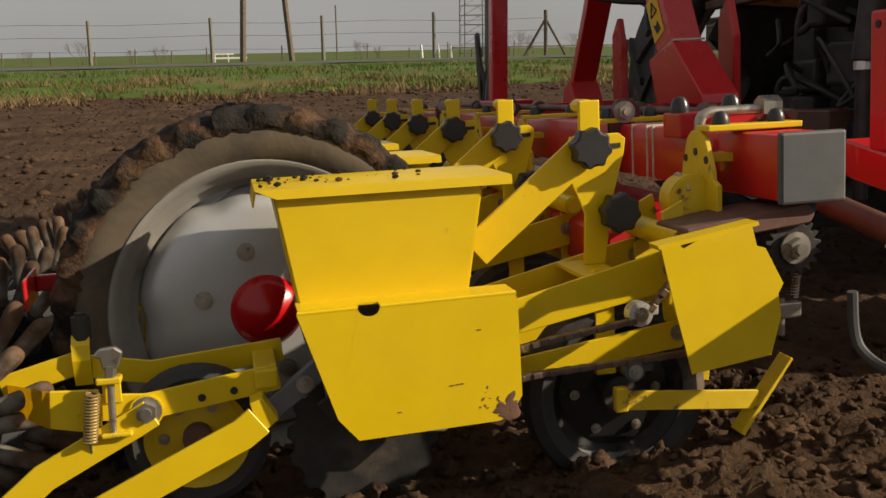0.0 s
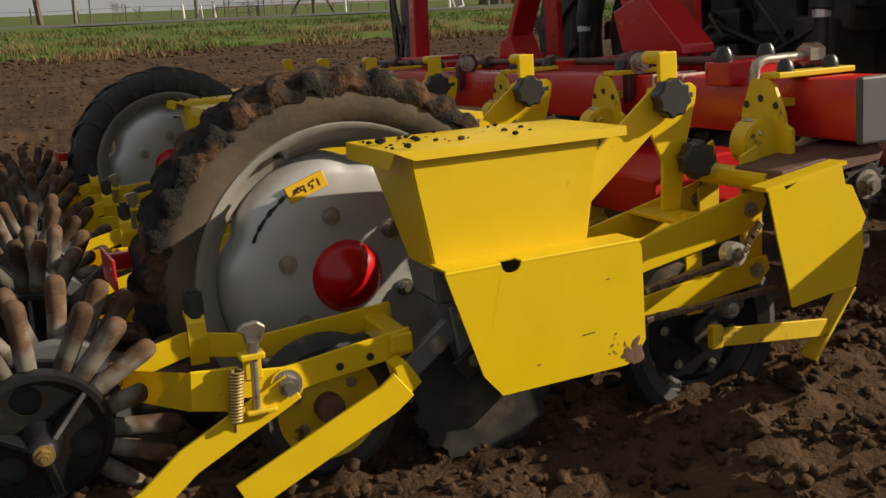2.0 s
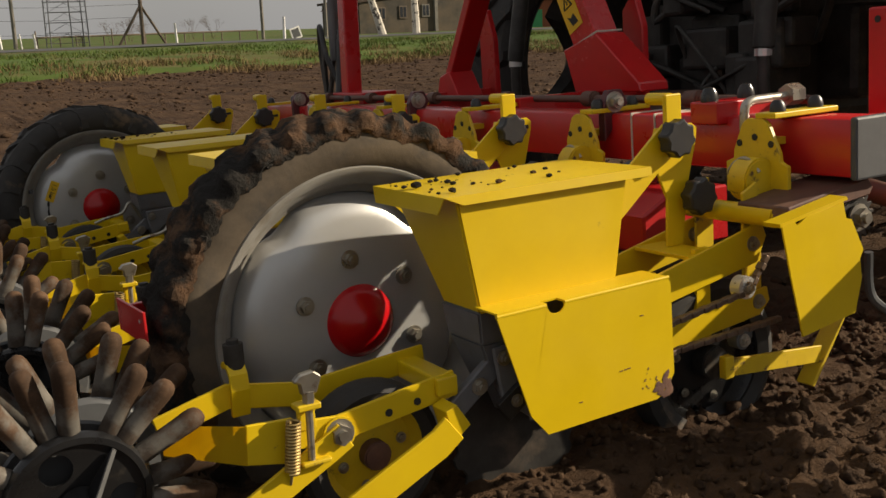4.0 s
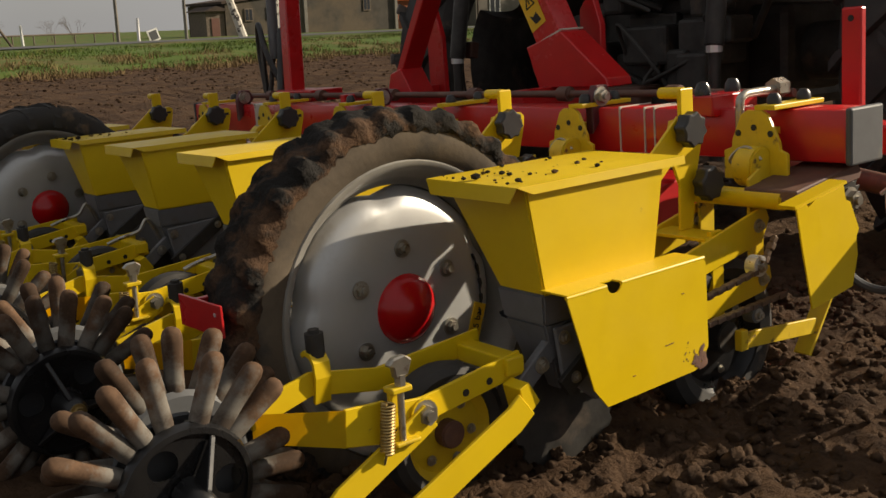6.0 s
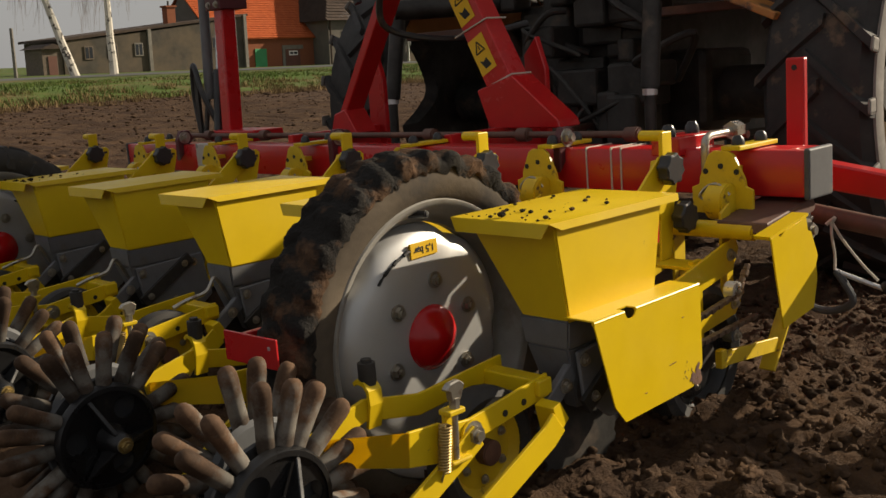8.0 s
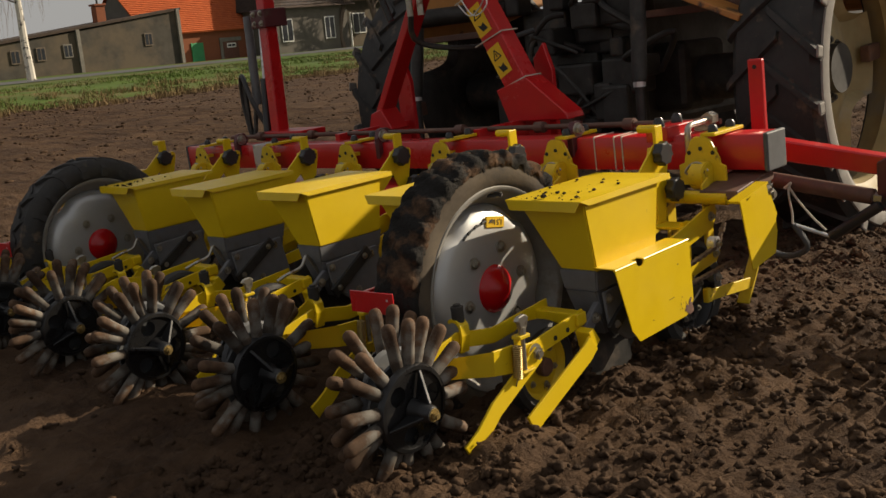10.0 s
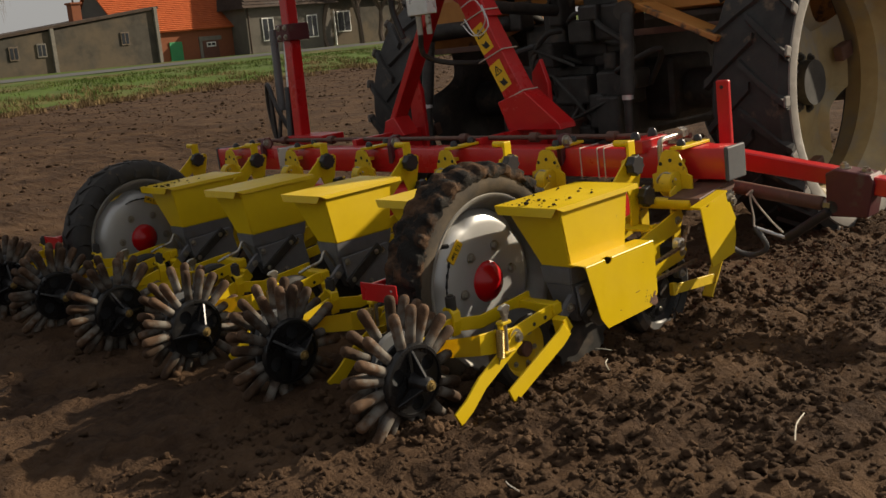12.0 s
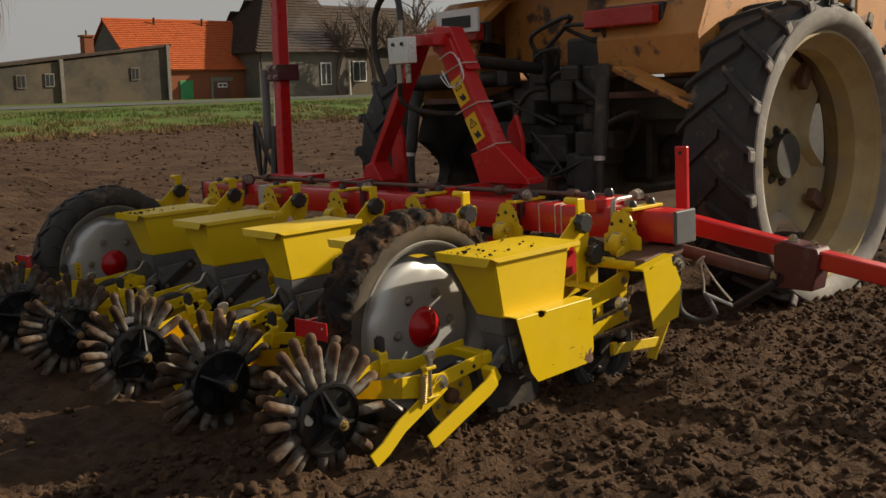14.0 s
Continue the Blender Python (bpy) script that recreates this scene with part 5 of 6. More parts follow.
def clods():
    """Loose clods along the strip that the camera passes."""
    rng = random.Random(17)
    shapes = {1: [], 2: [], 3: []}
    for detail, uneven in ((1, 0.40), (2, 0.60), (3, 0.70)):
        for k in range(8):
            bm = bmesh.new()
            bmesh.ops.create_icosphere(bm, subdivisions=detail, radius=1)
            for v in bm.verts:
                v.co *= 1 + uneven * noise.noise(v.co * 1.3 + Vector((k * 7, 3, 0))) + 0.7 * uneven * noise.noise(v.co * 3.0 + Vector((0, k * 5, 0))) + 0.40 * uneven * noise.noise(v.co * 6.0 + Vector((k * 3, 0, 0)))
            bm.verts.ensure_lookup_table()
            shapes[detail].append((np.array([v.co[:] for v in bm.verts]), np.array([[q.index for q in f.verts] for f in bm.faces])))
            bm.free()
    verts, faces, base = [], [], 0
    for k in range(62000):
        if k < 54000:
            x, y = rng.uniform(-2.4, 13.2), rng.uniform(-1.7, 0.30)
        else:
            x, y = rng.uniform(-3, 14), rng.uniform(0.30, 4.0)
        r = min(0.016, 0.0050 * math.exp(rng.gauss(0.22, 0.44)))
        if noise.noise((x * 2.1, y * 2.1, 5.0)) < -0.15 and r > 0.008:
            r *= 0.6
        v, f = shapes[3 if r > 0.0115 else 2 if r > 0.007 else 1][rng.randrange(8)]
        turn = np.array(Euler((rng.uniform(0, 6.3), rng.uniform(0, 6.3), rng.uniform(0, 6.3))).to_matrix())
        size = np.array([r * rng.uniform(0.8, 1.3), r * rng.uniform(0.8, 1.3), r * rng.uniform(0.7, 1.0)])
        p = (v @ turn.T) * size + np.array([x, y, land(x, y) + rough(x, y) + r * 0.1])
        verts.append(p)
        faces.append(f + base)
        base += len(v)
    for k in range(12400):
        x = rng.uniform(-8, 30)
        y = 3.5 + (edge(x) - 3.0) * rng.random()
        r = min(0.030, 0.010 * math.exp(rng.gauss(0.2, 0.45)))
        if k > 11600:
            y = edge(x) + rng.gauss(-0.4, 0.5)
            r = rng.uniform(0.012, 0.04)
        v, f = shapes[2 if k > 11600 else 1][rng.randrange(8)]
        turn = np.array(Euler((rng.uniform(0, 6.3), rng.uniform(0, 6.3), rng.uniform(0, 6.3))).to_matrix())
        p = (v @ turn.T) * np.array([r * 1.3, r * 1.2, r * 0.7]) + np.array([x, y, field_height(x, y) + r * 0.1])
        verts.append(p)
        faces.append(f + base)
        base += len(v)
    v, f = np.concatenate(verts), np.concatenate(faces)
    me = bpy.data.meshes.new("clods")
    me.from_pydata(v.tolist(), [], f.tolist())
    me.materials.append(CLOD)
    for p in me.polygons:
        p.use_smooth = True
    return tagged(new("clods", me), "loose brown soil clods on the tilled field", "soil", kind="stuff")


clods()


def blades(name, count, place, height, wide, mat, label, seed):
    """Many narrow upright leaves as one mesh."""
    rng = random.Random(seed)
    verts, faces = [], []
    for k in range(count):
        x, y = place(rng)
        z = land(x, y) - 0.05
        h, a, w = height * rng.uniform(0.5, 1.3), rng.uniform(0, math.pi), wide * rng.uniform(0.6, 1.4)
        dx, dy = math.cos(a) * w, math.sin(a) * w
        lx, ly = rng.uniform(-0.6, 0.6) * h, rng.uniform(-0.6, 0.6) * h
        b = len(verts)
        verts += [(x - dx, y - dy, z), (x + dx, y + dy, z), (x + lx * 0.4 + dx * 0.7, y + ly * 0.4 + dy * 0.7, z + h * 0.6), (x + lx * 0.4 - dx * 0.7, y + ly * 0.4 - dy * 0.7, z + h * 0.6), (x + lx, y + ly, z + h)]
        faces += [(b, b + 1, b + 2, b + 3), (b + 3, b + 2, b + 4)]
    me = bpy.data.meshes.new(name)
    me.from_pydata(verts, [], faces)
    me.materials.append(mat)
    return tagged(new(name, me), label, "grass", kind="stuff")


def verge(lo, hi, tuft=0.0):
    """Places on the verge, thinned to ragged tufts where noise is low."""
    def place(rng):
        while True:
            x = rng.uniform(-14, 52)
            d = lo + (hi - lo) * rng.random() ** 1.3
            if noise.noise((x * 0.9, d * 1.1, 4.0)) + 0.6 * noise.noise((x * 2.7, d * 2.7, 1.0)) > tuft:
                return x, edge(x) + d
    return place


xs2 = spread([-900, (-40, 60), (60, 1.5), (900, 60)])
sheet("verge", xs2, [0, 0.4, 0.9, 1.6, 2.5, 4, 7, 12, 17], lambda x, y: land(x, edge(x) + y) + 0.02 - (0.10 if y == 0 else 0) + 0.05 * noise.noise((x * 0.8, y, 0)), GRASS, "green roadside verge of short spring grass")
for v in bpy.data.objects["verge"].data.vertices:
    v.co.y += edge(v.co.x)
blades("grass", 90000, verge(0.2, 8.6, -0.12), 0.12, 0.010, GRASS, "short green spring grass on the verge", 1)
blades("dry_grass", 28000, verge(-0.7, 2.2, 0.05), 0.15, 0.009, DRY_GRASS, "dry straw-coloured grass along the field edge", 2)
sheet("road", xs2, [0, 3.0, 6.0], lambda x, y: 0.275 + (0.03 if y == 3.0 else 0), ASPHALT, "grey asphalt country road")
for v in bpy.data.objects["road"].data.vertices:
    v.co.y += edge(v.co.x) + 14.0
sheet("far_field", xs2, [0, 6, 20, 60, 200, 900], lambda x, y: 0.255 + 0.0002 * y, GRASS, "dull green land beyond the road")
for v in bpy.data.objects["far_field"].data.vertices:
    v.co.y += edge(v.co.x) + 20.0


# ---- things along the road ----
def post(x, y, h, r=0.06, lean=0.0, mat=WOOD, name="fence_post", label="weathered grey fence post standing in the verge"):
    thing = tagged(part(name, tube([Vector((0, 0, -0.2)), Vector((lean * h * 0.5, 0, h * 0.5)), Vector((lean * h, 0, h))], [r, r * 0.92, r * 0.85], 8), mat, at=pose(x, y, 0.22)), label, name.replace("_", " "), "posts along the road")
    return thing


ROAD_Y = 38.0
for x, h in ((-5.4, 1.6), (-1.12, 1.65), (2.95, 1.68), (7.19, 1.75), (16.3, 1.9), (19.0, 1.85)):
    post(x, ROAD_Y, h, 0.075, mat=CONCRETE, label="grey concrete fence post beside the road")
for k in range(14):
    post(-9 + 1.55 * k + 0.3 * math.sin(k * 7), ROAD_Y + 3, 0.55 + 0.1 * math.sin(k * 3), 0.03, label="short thin wooden fence stake behind the road")
post(3.47, ROAD_Y, 2.05, 0.03, name="thin_pole", label="thin dark steel pole beside the road")
post(-0.03, ROAD_Y, 6.5, 0.12, 0.055, name="utility_pole", label="tall dark wooden utility pole beside the road")
post(1.80, ROAD_Y, 6.5, 0.11, -0.085, name="utility_pole", label="tall wooden utility pole leaning beside the road")
for x, r in ((6.73, 0.05), (7.87, 0.05), (7.4, 0.03)):
    post(x, ROAD_Y, 0.55, r, -0.1, WHITE, "marker_post", "short white marker post at the roadside")
post(12.6, ROAD_Y - 1, 0.75, 0.05, -0.05, WHITE, "marker_post", "white marker post with a red band at the roadside")
post(16.0, ROAD_Y - 3, 0.85, 0.06, 0.02, WHITE, "marker_post", "white marker post at the roadside")
post(45.4, 46, 2.0, 0.06, 0, WHITE, "marker_post", "slim white post beside the grey house")


def strainer(x):
    thing = empty("strainer_post", "wooden corner post with two slanting braces", "fence post")
    thing.matrix_basis = pose(x, ROAD_Y, 0.22)
    part("upright", rod((0, 0, -0.2), (0, 0, 1.78), 0.075, sides=8), WOOD, thing)
    for s in (-0.95, 0.9):
        part("brace", rod((s, 0, -0.1), (0.03 * s, 0, 1.4), 0.05, sides=8), WOOD, thing)


strainer(11.63)


def lattice(x):
    thing = empty("lattice_mast", "slender grey steel lattice mast behind the road", "mast")
    thing.matrix_basis = pose(x, ROAD_Y, 0.2)
    legs = [(-0.66, -0.3), (0.66, -0.3), (0.66, 0.6), (-0.66, 0.6), (0.15, 0.1)]
    for a, b in legs:
        part("leg", rod((a, b, -0.2), (a * 0.9, b * 0.9, 6), 0.022, sides=6), PLASTIC_GREY, thing)
    bm = bmesh.new()
    for k in range(16):
        z = 0.2 + 0.36 * k
        for (a, b), (c, d) in zip(legs[:4], legs[1:4] + legs[:1]):
            rod((a, b, z), (c, d, z), 0.011, sides=5, bm=bm)
            rod((a, b, z), ((a + c) / 2, (b + d) / 2, z + 0.36), 0.008, sides=5, bm=bm)
    part("bracing", bm, PLASTIC_GREY, thing)


lattice(8.98)


def railing():
    thing = empty("roadside_railing", "low dark wooden railing along the road", "railing")
    part("rail", rod((8.0, 38.5, 0.62), (16.9, 40.3, 0.62), 0.03, sides=6), WOOD, thing)
    for k in range(12):
        u = k / 11
        part("stake", rod((8.0 + 8.9 * u, 38.5 + 1.8 * u, 0.1), (8.0 + 8.9 * u, 38.5 + 1.8 * u, 0.64), 0.028, sides=6), WOOD, thing)


railing()


def sign_board():
    thing = empty("leaning_board", "small white board leaning at the roadside", "board")
    thing.matrix_basis = pose(17.75, ROAD_Y, 0.22, 0, -18, 0)
    part("board", box((-0.22, -0.02, 0.02), (0.22, 0.02, 0.48), 0.004), WHITE, thing)
    part("face", box((-0.16, -0.026, 0.08), (0.16, -0.0205, 0.42), 0.002), PLASTIC_GREY, thing)


sign_board()


def trailer():
    thing = empty("white_barrier", "low white painted roadside barrier", "barrier")
    thing.matrix_basis = pose(-0.45, ROAD_Y + 1.5, 0.25)
    part("rail", box((-0.75, -0.03, 0.12), (0.6, 0.03, 0.19), 0.01), WHITE, thing)
    part("rail", box((-0.6, -0.03, 0.28), (0.1, 0.03, 0.33), 0.01), WHITE, thing)
    for x in (-0.6, -0.1, 0.45):
        part("leg", rod((x, 0, -0.1), (x, 0, 0.34), 0.025, sides=6), WHITE, thing)


trailer()


def wire(x0, x1, z):
    bm = bmesh.new()
    tube([Vector((x0 + (x1 - x0) * k / 8, ROAD_Y, z - 0.06 * math.sin(math.pi * k / 8 * 4) ** 2)) for k in range(9)], [0.008] * 9, 4, bm)
    tagged(part("fence_wire", bm, IRON), "thin grey fence wire strung between concrete posts", "wire", "fence wires")


for z in (0.75, 1.25, 1.7):
    wire(-14, 11.6, z)


def shrub(x, y, h, seed, thick=0.010, name="bare_shrub", label="bare leafless shrub behind the road"):
    rng = random.Random(seed)
    bm = bmesh.new()

    def grow(p, d, length, r, depth):
        q = p + d * length
        tube([p, (p + q) / 2 + Vector((rng.uniform(-0.05, 0.05), rng.uniform(-0.05, 0.05), 0)) * length, q], [r, r * 0.85, r * 0.65], 5, bm)
        if depth:
            for k in range(rng.choice((2, 3))):
                nd = (d + Vector((rng.uniform(-0.7, 0.7), rng.uniform(-0.7, 0.7), rng.uniform(-0.1, 0.4)))).normalized()
                grow(q, nd, length * rng.uniform(0.6, 0.85), r * 0.62, depth - 1)

    for k in range(4):
        grow(Vector((rng.uniform(-0.15, 0.15), 0, 0)), Vector((rng.uniform(-0.4, 0.4), rng.uniform(-0.3, 0.3), 1)).normalized(), h * 0.3, thick, 4)
    return tagged(part(name, bm, TWIG, at=pose(x, y, 0.2)), label, "shrub", "bare shrubs")


for k, (x, y, h) in enumerate(((-5.9, 39.5, 1.1), (-3.2, 41, 0.8), (-4.4, 42, 0.7), (4.6, 41, 0.9), (5.6, 42, 0.6), (10.2, 43, 0.6), (13.5, 52, 1.3), (14.5, 52, 1.4), (15.6, 53, 1.2), (18.5, 55, 1.4), (20, 56, 1.5), (-8.0, 41, 0.7))):
    shrub(x, y, h, 40 + k)


def birch(x, y, lean, seed):
    rng = random.Random(seed)
    tree = empty("birch_tree", "leaning white-barked birch with hanging bare twigs" if lean else "white-barked birch with hanging bare twigs", "tree", "birches by the road")
    tree.matrix_basis = pose(x, y, 0.2)
    path = [Vector((-lean * z + 0.05 * noise.noise((z, seed, 0)), 0.03 * z, z)) for z in np.linspace(-0.1, 7.5, 12)]
    part("trunk", tube(path, [0.15 * (1 - 0.085 * i) + 0.01 for i in range(12)], 9), BIRCH, tree, smooth=True)
    limbs, twigs = bmesh.new(), bmesh.new()
    for k in range(22):
        s = path[4 + k % 8]
        a = rng.uniform(0, 2 * math.pi)
        d = Vector((math.cos(a), math.sin(a), 0.5))
        mid, end = s + d * rng.uniform(0.4, 0.8), s + d * rng.uniform(0.9, 1.5)
        tube([s, mid, end], [0.035, 0.022, 0.012], 5, limbs)
        for j in range(9):
            p = mid + (end - mid) * rng.random()
            drop = rng.uniform(0.6, 1.7)
            q = p + Vector((rng.uniform(-0.25, 0.25), rng.uniform(-0.25, 0.25), -drop))
            tube([p, (p + q) / 2 + Vector((rng.uniform(0, 0.15), 0, 0.1)), q], [0.007, 0.005, 0.003], 3, twigs)
    part("limbs", limbs, TWIG, tree)
    tagged(part("twigs", twigs, TWIG, tree), kind="stuff")


birch(19.55, 34, 0.30, 3)
birch(20.95, 34, 0.0, 4)


# ---- buildings across the road ----
def window(parent, x0, x1, z0, z1, y, mat=WHITE):
    w = part("window", box((x0, y - 0.05, z0), (x1, y - 0.02, z1), 0.005), mat, parent)
    mid = (x0 + x1) / 2
    for a, b in ((x0 + 0.05, mid - 0.025), (mid + 0.025, x1 - 0.05)):
        part("pane", box((a, y - 0.058, z0 + 0.06), (b, y - 0.052, z1 - 0.06)), WINDOW, w)


def barn():
    b = empty("barn", "long low grey-brown barn with a pent roof beside the road", "barn")
    Y = 45.5
    part("wall", plate([(24.1, 0.0), (24.1, 1.74), (28.4, 2.17), (33.85, 2.86), (33.85, 0.0)], Y, Y + 4.5, bevel=0.0), BARN, b, "mottled rendered wall")
    roof = part("roof", plate([(23.9, 1.74), (23.9, 1.86), (33.95, 3.00), (33.95, 2.88)], Y - 0.10, Y + 4.7), OLD_TILE, b)
    for x, h in ((28.36, 2.25), (33.75, 2.95)):
        part("pilaster", box((x - 0.09, Y - 0.14, 0.0), (x + 0.09, Y - 0.002, h), 0.01), CONCRETE, b)
    for x, z in ((25.3, 0.9), (26.5, 0.95), (27.8, 1.0), (32.0, 1.25)):
        window(b, x - 0.22, x + 0.22, z, z + 0.62, Y, CONCRETE if x == 27.8 else WOOD)


def shed():
    b = empty("shed", "small dark wooden shed at the end of the barn", "shed")
    part("wall", box((23.15, 45.6, 0.0), (24.08, 47.6, 1.42)), WOOD, b)
    part("roof", plate([(23.0, 1.42), (23.62, 1.66), (24.09, 1.52), (24.09, 1.42)], 45.4, 47.8), OLD_TILE, b)
    part("door", box((23.4, 45.56, 0.1), (23.8, 45.598, 1.1)), BROWN, b)


def roof_sheet(b, x0, x1, y0, z0, y1, z1, mat, rows, cols, name="roof_slope", thick=0.06, hip=0.0):
    """A tiled slope with raised courses."""
    d = Vector((0, y1 - y0, z1 - z0))
    n = Vector((0, -(z1 - z0), y1 - y0)).normalized()
    bm = bmesh.new()
    for r in range(rows):
        for c in range(cols):
            start = x0 + hip * r / rows
            a0, a1 = start + (x1 - start) * c / cols, start + (x1 - start) * (c + 1) / cols
            p0, p1 = Vector((0, y0, z0)) + d * (r / rows), Vector((0, y0, z0)) + d * ((r + 1.12) / rows)
            lift0, lift1 = n * thick, n * thick * 0.35
            h = 0.012 * noise.noise((r * 3.1, c * 1.7, 0))
            v = [bm.verts.new(q) for q in (Vector((a0 + 0.006, 0, 0)) + p0 + lift0 * (1 + h), Vector((a1 - 0.006, 0, 0)) + p0 + lift0, Vector((a1 - 0.006, 0, 0)) + p1 + lift1, Vector((a0 + 0.006, 0, 0)) + p1 + lift1)]
            u = [bm.verts.new(q.co - n * 0.03) for q in v[:2]]
            bm.faces.new(v)
            bm.faces.new((u[0], u[1], v[1], v[0]))
    if not hip:
        plate([(y0, z0 - 0.02), (y1, z1 - 0.02), (y1, z1 + 0.03), (y0, z0 + 0.03)], x0, x1, "x", bm=bm)
    return part(name, bm, mat, b)


def brick_house():
    b = empty("brick_house", "low red-brick house with a bright orange tiled roof", "house")
    Y, ridge_y, ridge_z = 46.0, 49.0, 4.32
    part("wall", box((33.9, Y, 0.0), (39.4, Y + 6, 1.80)), BRICK, b, "red brick wall")
    part("gable", plate([(Y + 0.1, 1.7), (ridge_y, ridge_z - 0.1), (2 * ridge_y - Y - 0.3, 1.7)], 32.2, 32.4, "x"), PLASTER, b, "dark rendered gable")
    part("rear_wall", box((32.2, Y + 4.62, 0.0), (33.9, Y + 6, 1.7)), BRICK, b)
    roof_sheet(b, 32.1, 39.6, Y - 0.2, 1.74, ridge_y, ridge_z, TILE, 26, 36)
    roof_sheet(b, 32.1, 39.6, 2 * ridge_y - Y + 0.2, 1.74, ridge_y, ridge_z, TILE, 6, 10)
    part("ridge_cap", rod((32.1, ridge_y, ridge_z + 0.04), (39.6, ridge_y, ridge_z + 0.04), 0.08, sides=8), TILE, b)
    for x in (34.8, 37.6):
        part("vent_pipe", rod((x, ridge_y - 0.3, ridge_z - 0.3), (x, ridge_y - 0.3, ridge_z + 0.16), 0.06, sides=8), OLD_TILE, b)
    part("green_door", box((34.62, Y - 0.05, 0.05), (35.35, Y - 0.002, 1.20), 0.01), GREEN, b, "bright green door")
    g = part("garage_door", box((36.55, Y - 0.05, 0.05), (37.5, Y - 0.002, 1.15), 0.01), BROWN, b, "brown garage door")
    part("lintel", box((36.35, Y - 0.07, 1.15), (37.7, Y - 0.003, 1.36), 0.01), CONCRETE, b, "pale rendered lintel")
    part("jamb", box((36.35, Y - 0.06, 0.05), (36.53, Y - 0.003, 1.15), 0.01), CONCRETE, b)
    window(g, 36.75, 37.3, 0.82, 1.06, Y - 0.05)
    chimney = part("chimney", box((30.15, 46.8, 2.0), (30.62, 47.3, 3.36), 0.01), BRICK, b, "brick chimney")
    part("chimney_cap", box((30.08, 46.74, 3.36), (30.69, 47.36, 3.45), 0.01), BRICK, chimney)
    part("flue", rod((30.38, 47.05, 3.4), (30.38, 47.05, 3.68), 0.05, sides=8), IRON, chimney)


def grey_house():
    b = empty("grey_house", "grey rendered house with a steep dark tiled roof", "house")
    b.matrix_basis = pose(1.05, 0, 0)
    Y = 44.6
    part("wall", box((37.4, Y, 0.0), (43.0, Y + 7, 2.72)), PLASTER, b, "grey rendered wall")
    ridge_y, ridge_z = Y + 3.5, 6.13
    roof_sheet(b, 37.1, 43.4, Y - 0.35, 2.56, ridge_y, ridge_z, OLD_TILE, 22, 30, hip=3.2)
    roof_sheet(b, 37.1, 43.4, Y + 7.35, 2.56, ridge_y, ridge_z, OLD_TILE, 6, 8, hip=3.2)
    bm = bmesh.new()
    corners = [(37.1, Y - 0.35, 2.58), (40.3, ridge_y, ridge_z + 0.02), (37.1, Y + 7.35, 2.58)]
    f = bm.faces.new([bm.verts.new(q) for q in corners])
    bmesh.ops.solidify(bm, geom=[f], thickness=0.06)
    part("hip_slope", bm, OLD_TILE, b)
    part("ceiling_boards", box((37.42, Y + 0.02, 2.60), (42.98, Y + 6.98, 2.70)), WOOD, b)
    window(b, 38.35, 39.1, 0.84, 2.05, Y)
    window(b, 41.3, 42.0, 0.84, 2.05, Y)
    part("downpipe", rod((37.5, Y - 0.08, 0.1), (37.5, Y - 0.08, 2.6), 0.05, sides=8), OLD_TILE, b)


barn()
shed()
brick_house()
grey_house()


def far_house():
    b = empty("far_house", "brown walled outbuilding behind bare trees", "house")
    part("wall", box((45.5, 47, 0.0), (53, 54, 3.0)), BARN, b)
    roof_sheet(b, 45.2, 53.3, 46.6, 2.9, 50.5, 5.6, OLD_TILE, 12, 20)
    window(b, 46.4, 47.4, 1.0, 2.2, 47)


far_house()


def bare_tree(x, y, h, seed):
    rng = random.Random(seed)
    tree = empty("bare_tree", "gnarled bare tree in front of a house", "tree", "bare trees")
    tree.matrix_basis = pose(x, y, 0.15)
    trunk, twigs = bmesh.new(), bmesh.new()

    def grow(p, d, length, r, depth):
        pts = [p]
        for k in range(3):
            d = (d + Vector((rng.uniform(-0.3, 0.3), rng.uniform(-0.3, 0.3), rng.uniform(-0.05, 0.25)))).normalized()
            pts.append(pts[-1] + d * length / 3)
        tube(pts, [r, r * 0.9, r * 0.78, r * 0.66], 6 if depth > 2 else 4, trunk if depth > 2 else twigs)
        if depth:
            for k in range(3):
                nd = (d + Vector((rng.uniform(-0.9, 0.9), rng.uniform(-0.9, 0.9), rng.uniform(-0.25, 0.6)))).normalized()
                grow(pts[rng.choice((2, 3))], nd, length * rng.uniform(0.55, 0.8), r * 0.6, depth - 1)

    grow(Vector((0, 0, -0.1)), Vector((0, 0, 1)), h * 0.36, 0.17, 5)
    part("trunk", trunk, TWIG, tree, smooth=True)
    tagged(part("twigs", twigs, TWIG, tree), kind="stuff")


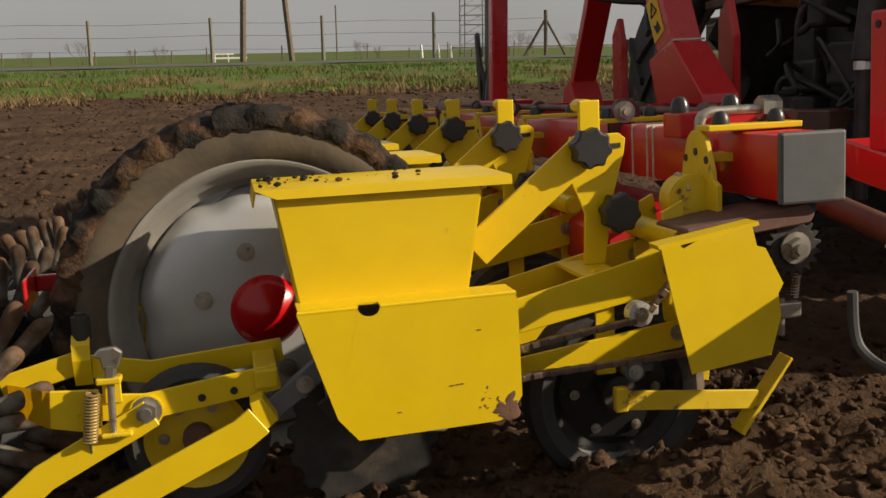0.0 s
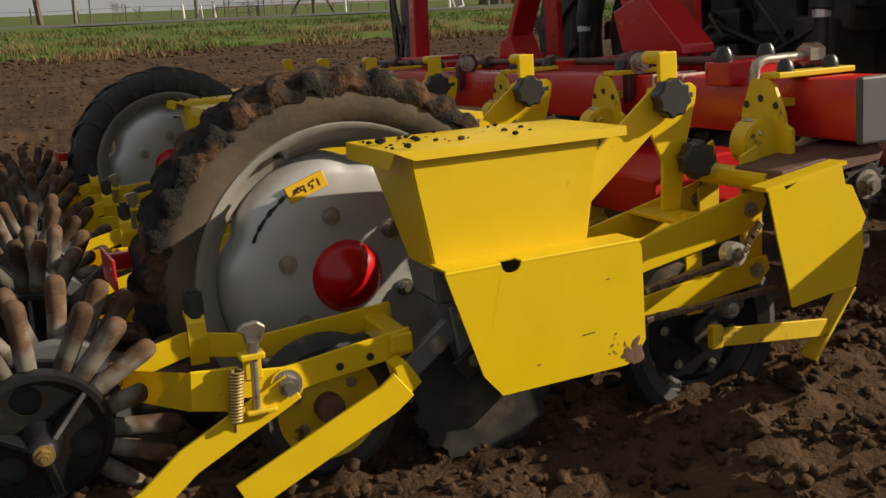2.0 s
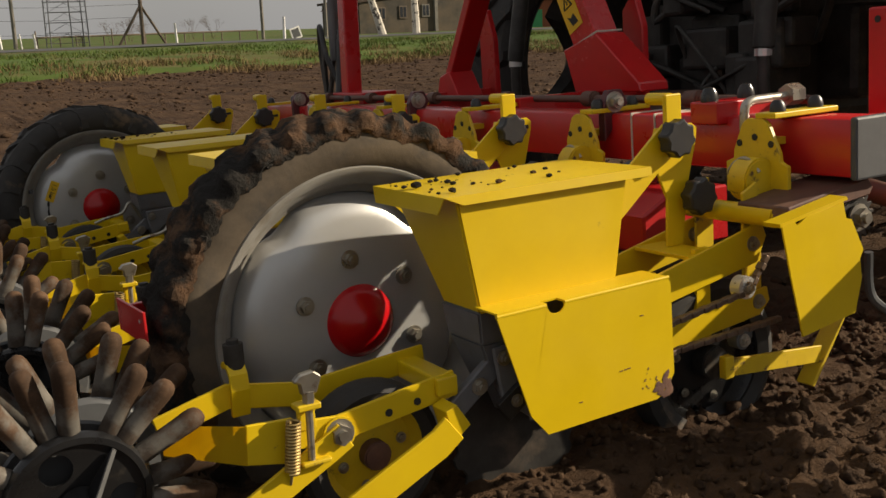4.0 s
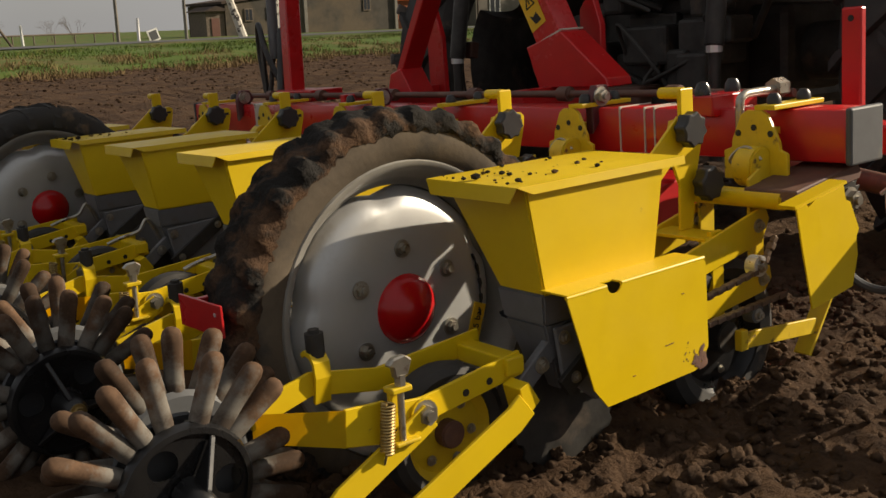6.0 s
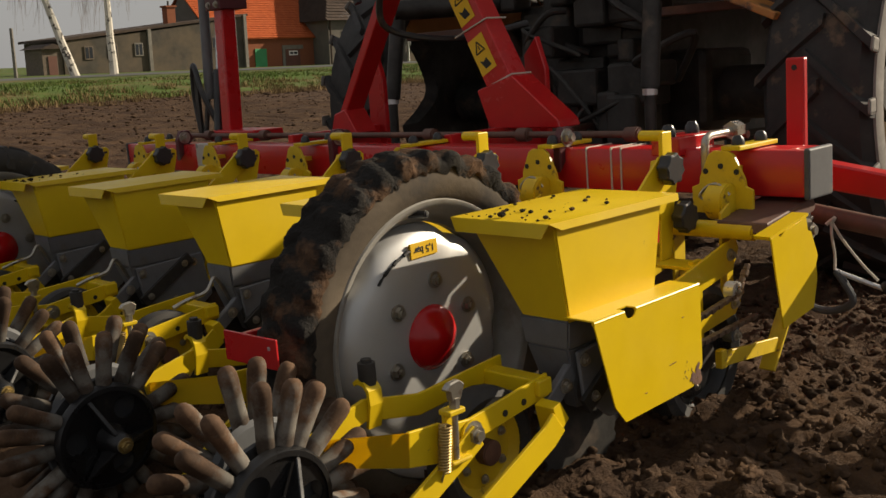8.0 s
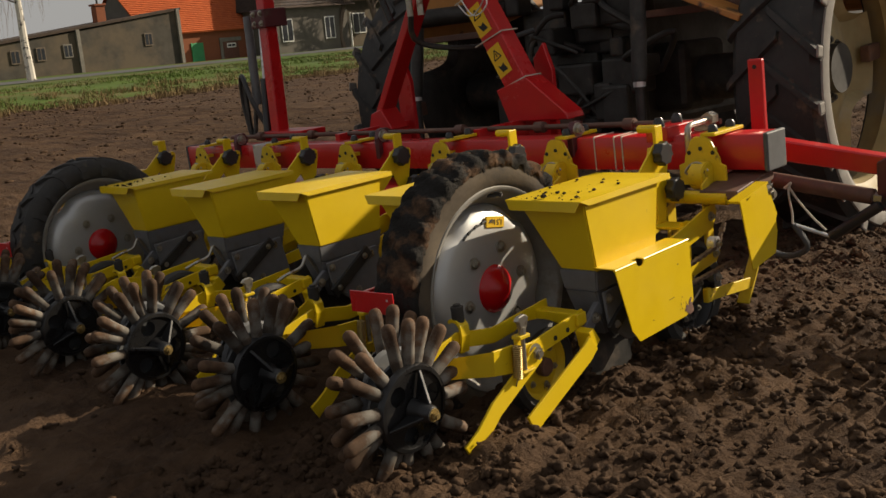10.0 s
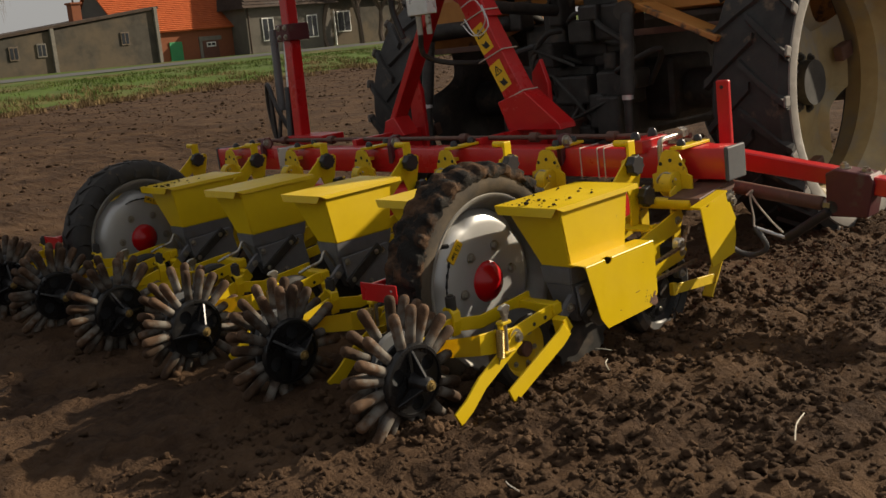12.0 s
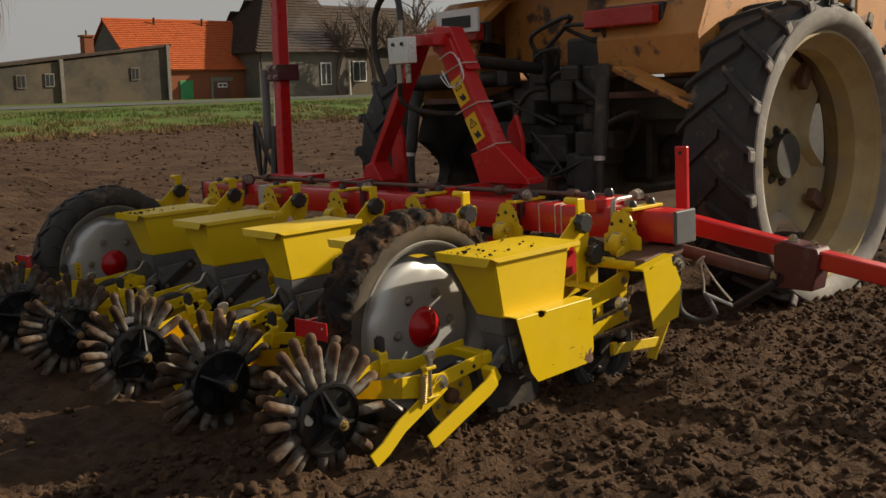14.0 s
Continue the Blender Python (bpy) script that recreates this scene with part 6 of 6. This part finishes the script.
bare_tree(43.6, 44.5, 5.0, 8)
bare_tree(47.5, 44.0, 4.2, 9)
for x, y, h, seed in ((45.6, 43.9, 6.2, 12), (46.7, 43.4, 5.6, 13), (48.9, 44.0, 6.4, 14), (50.4, 44.6, 5.8, 15)):
    bare_tree(x, y, h, seed)


# ---- straws on the soil ----
def straw(x, y, a, length):
    bm = hose([(-length / 2, 0, 0.004), (0, 0.006, 0.007), (length / 2, 0, 0.003)], 0.0015, 5)
    tagged(part("straw", bm, STRING, at=pose(x, y, land(x, y) + rough(x, y) + 0.012, 0, 0, a)), "pale dry straw lying on the soil", "straw", "straws on the soil")


for x, y, a, length in ((8.55, -0.46, 70, 0.05), (9.17, -0.21, 40, 0.08), (9.05, -0.75, 20, 0.14), (9.3, -0.1, 100, 0.06), (3.2, -0.5, 10, 0.05), (6.9, -0.9, 55, 0.07), (7.6, 1.9, 15, 0.05)):
    straw(x, y, a, length)


# ---- what moves ----
def motions():
    steps = [k * 0.35 for k in range(41)]
    for thing, m in MOVERS:
        walk(thing, [(t, outfit(t) @ m) for t in steps])
    quick = [k * 0.14 for k in range(101)]
    for k, wheel in enumerate(WHEELS):
        walk(wheel, [(t, outfit(t) @ pose(*WHEEL_CENTRE[k], 0, 0, 2.5) @ pose(0, 0, 0, 0, 172.8 * (travel(t) - V * 1.2) + 70 * k, 0)) for t in quick])
    for k, wheel in enumerate(FINGERS):
        walk(wheel, [(t, outfit(t) @ FINGER_SET[k] @ pose(0, 0, 0, 0, 331 * travel(t) + 37 * k, 0)) for t in quick])
    for unit in UNITS:
        for child in unit.children:
            if child.name.startswith("front_wheel"):
                walk(child, [(k * 0.1, pose(0.022, -0.035, 0.078, 0, 428 * travel(k * 0.1), 0)) for k in range(141)])
            elif child.name.startswith("press_wheel"):
                walk(child, [(k * 0.08, pose(-0.555, -0.052, 0.085, 0, 608 * travel(k * 0.08), 0)) for k in range(176)])
    for wheel, m, way in TRACTOR_WHEELS:
        walk(wheel, [(t, m @ pose(0, 0, 0, 0, way * 97.0 * travel(t), 0)) for t in steps])


motions()
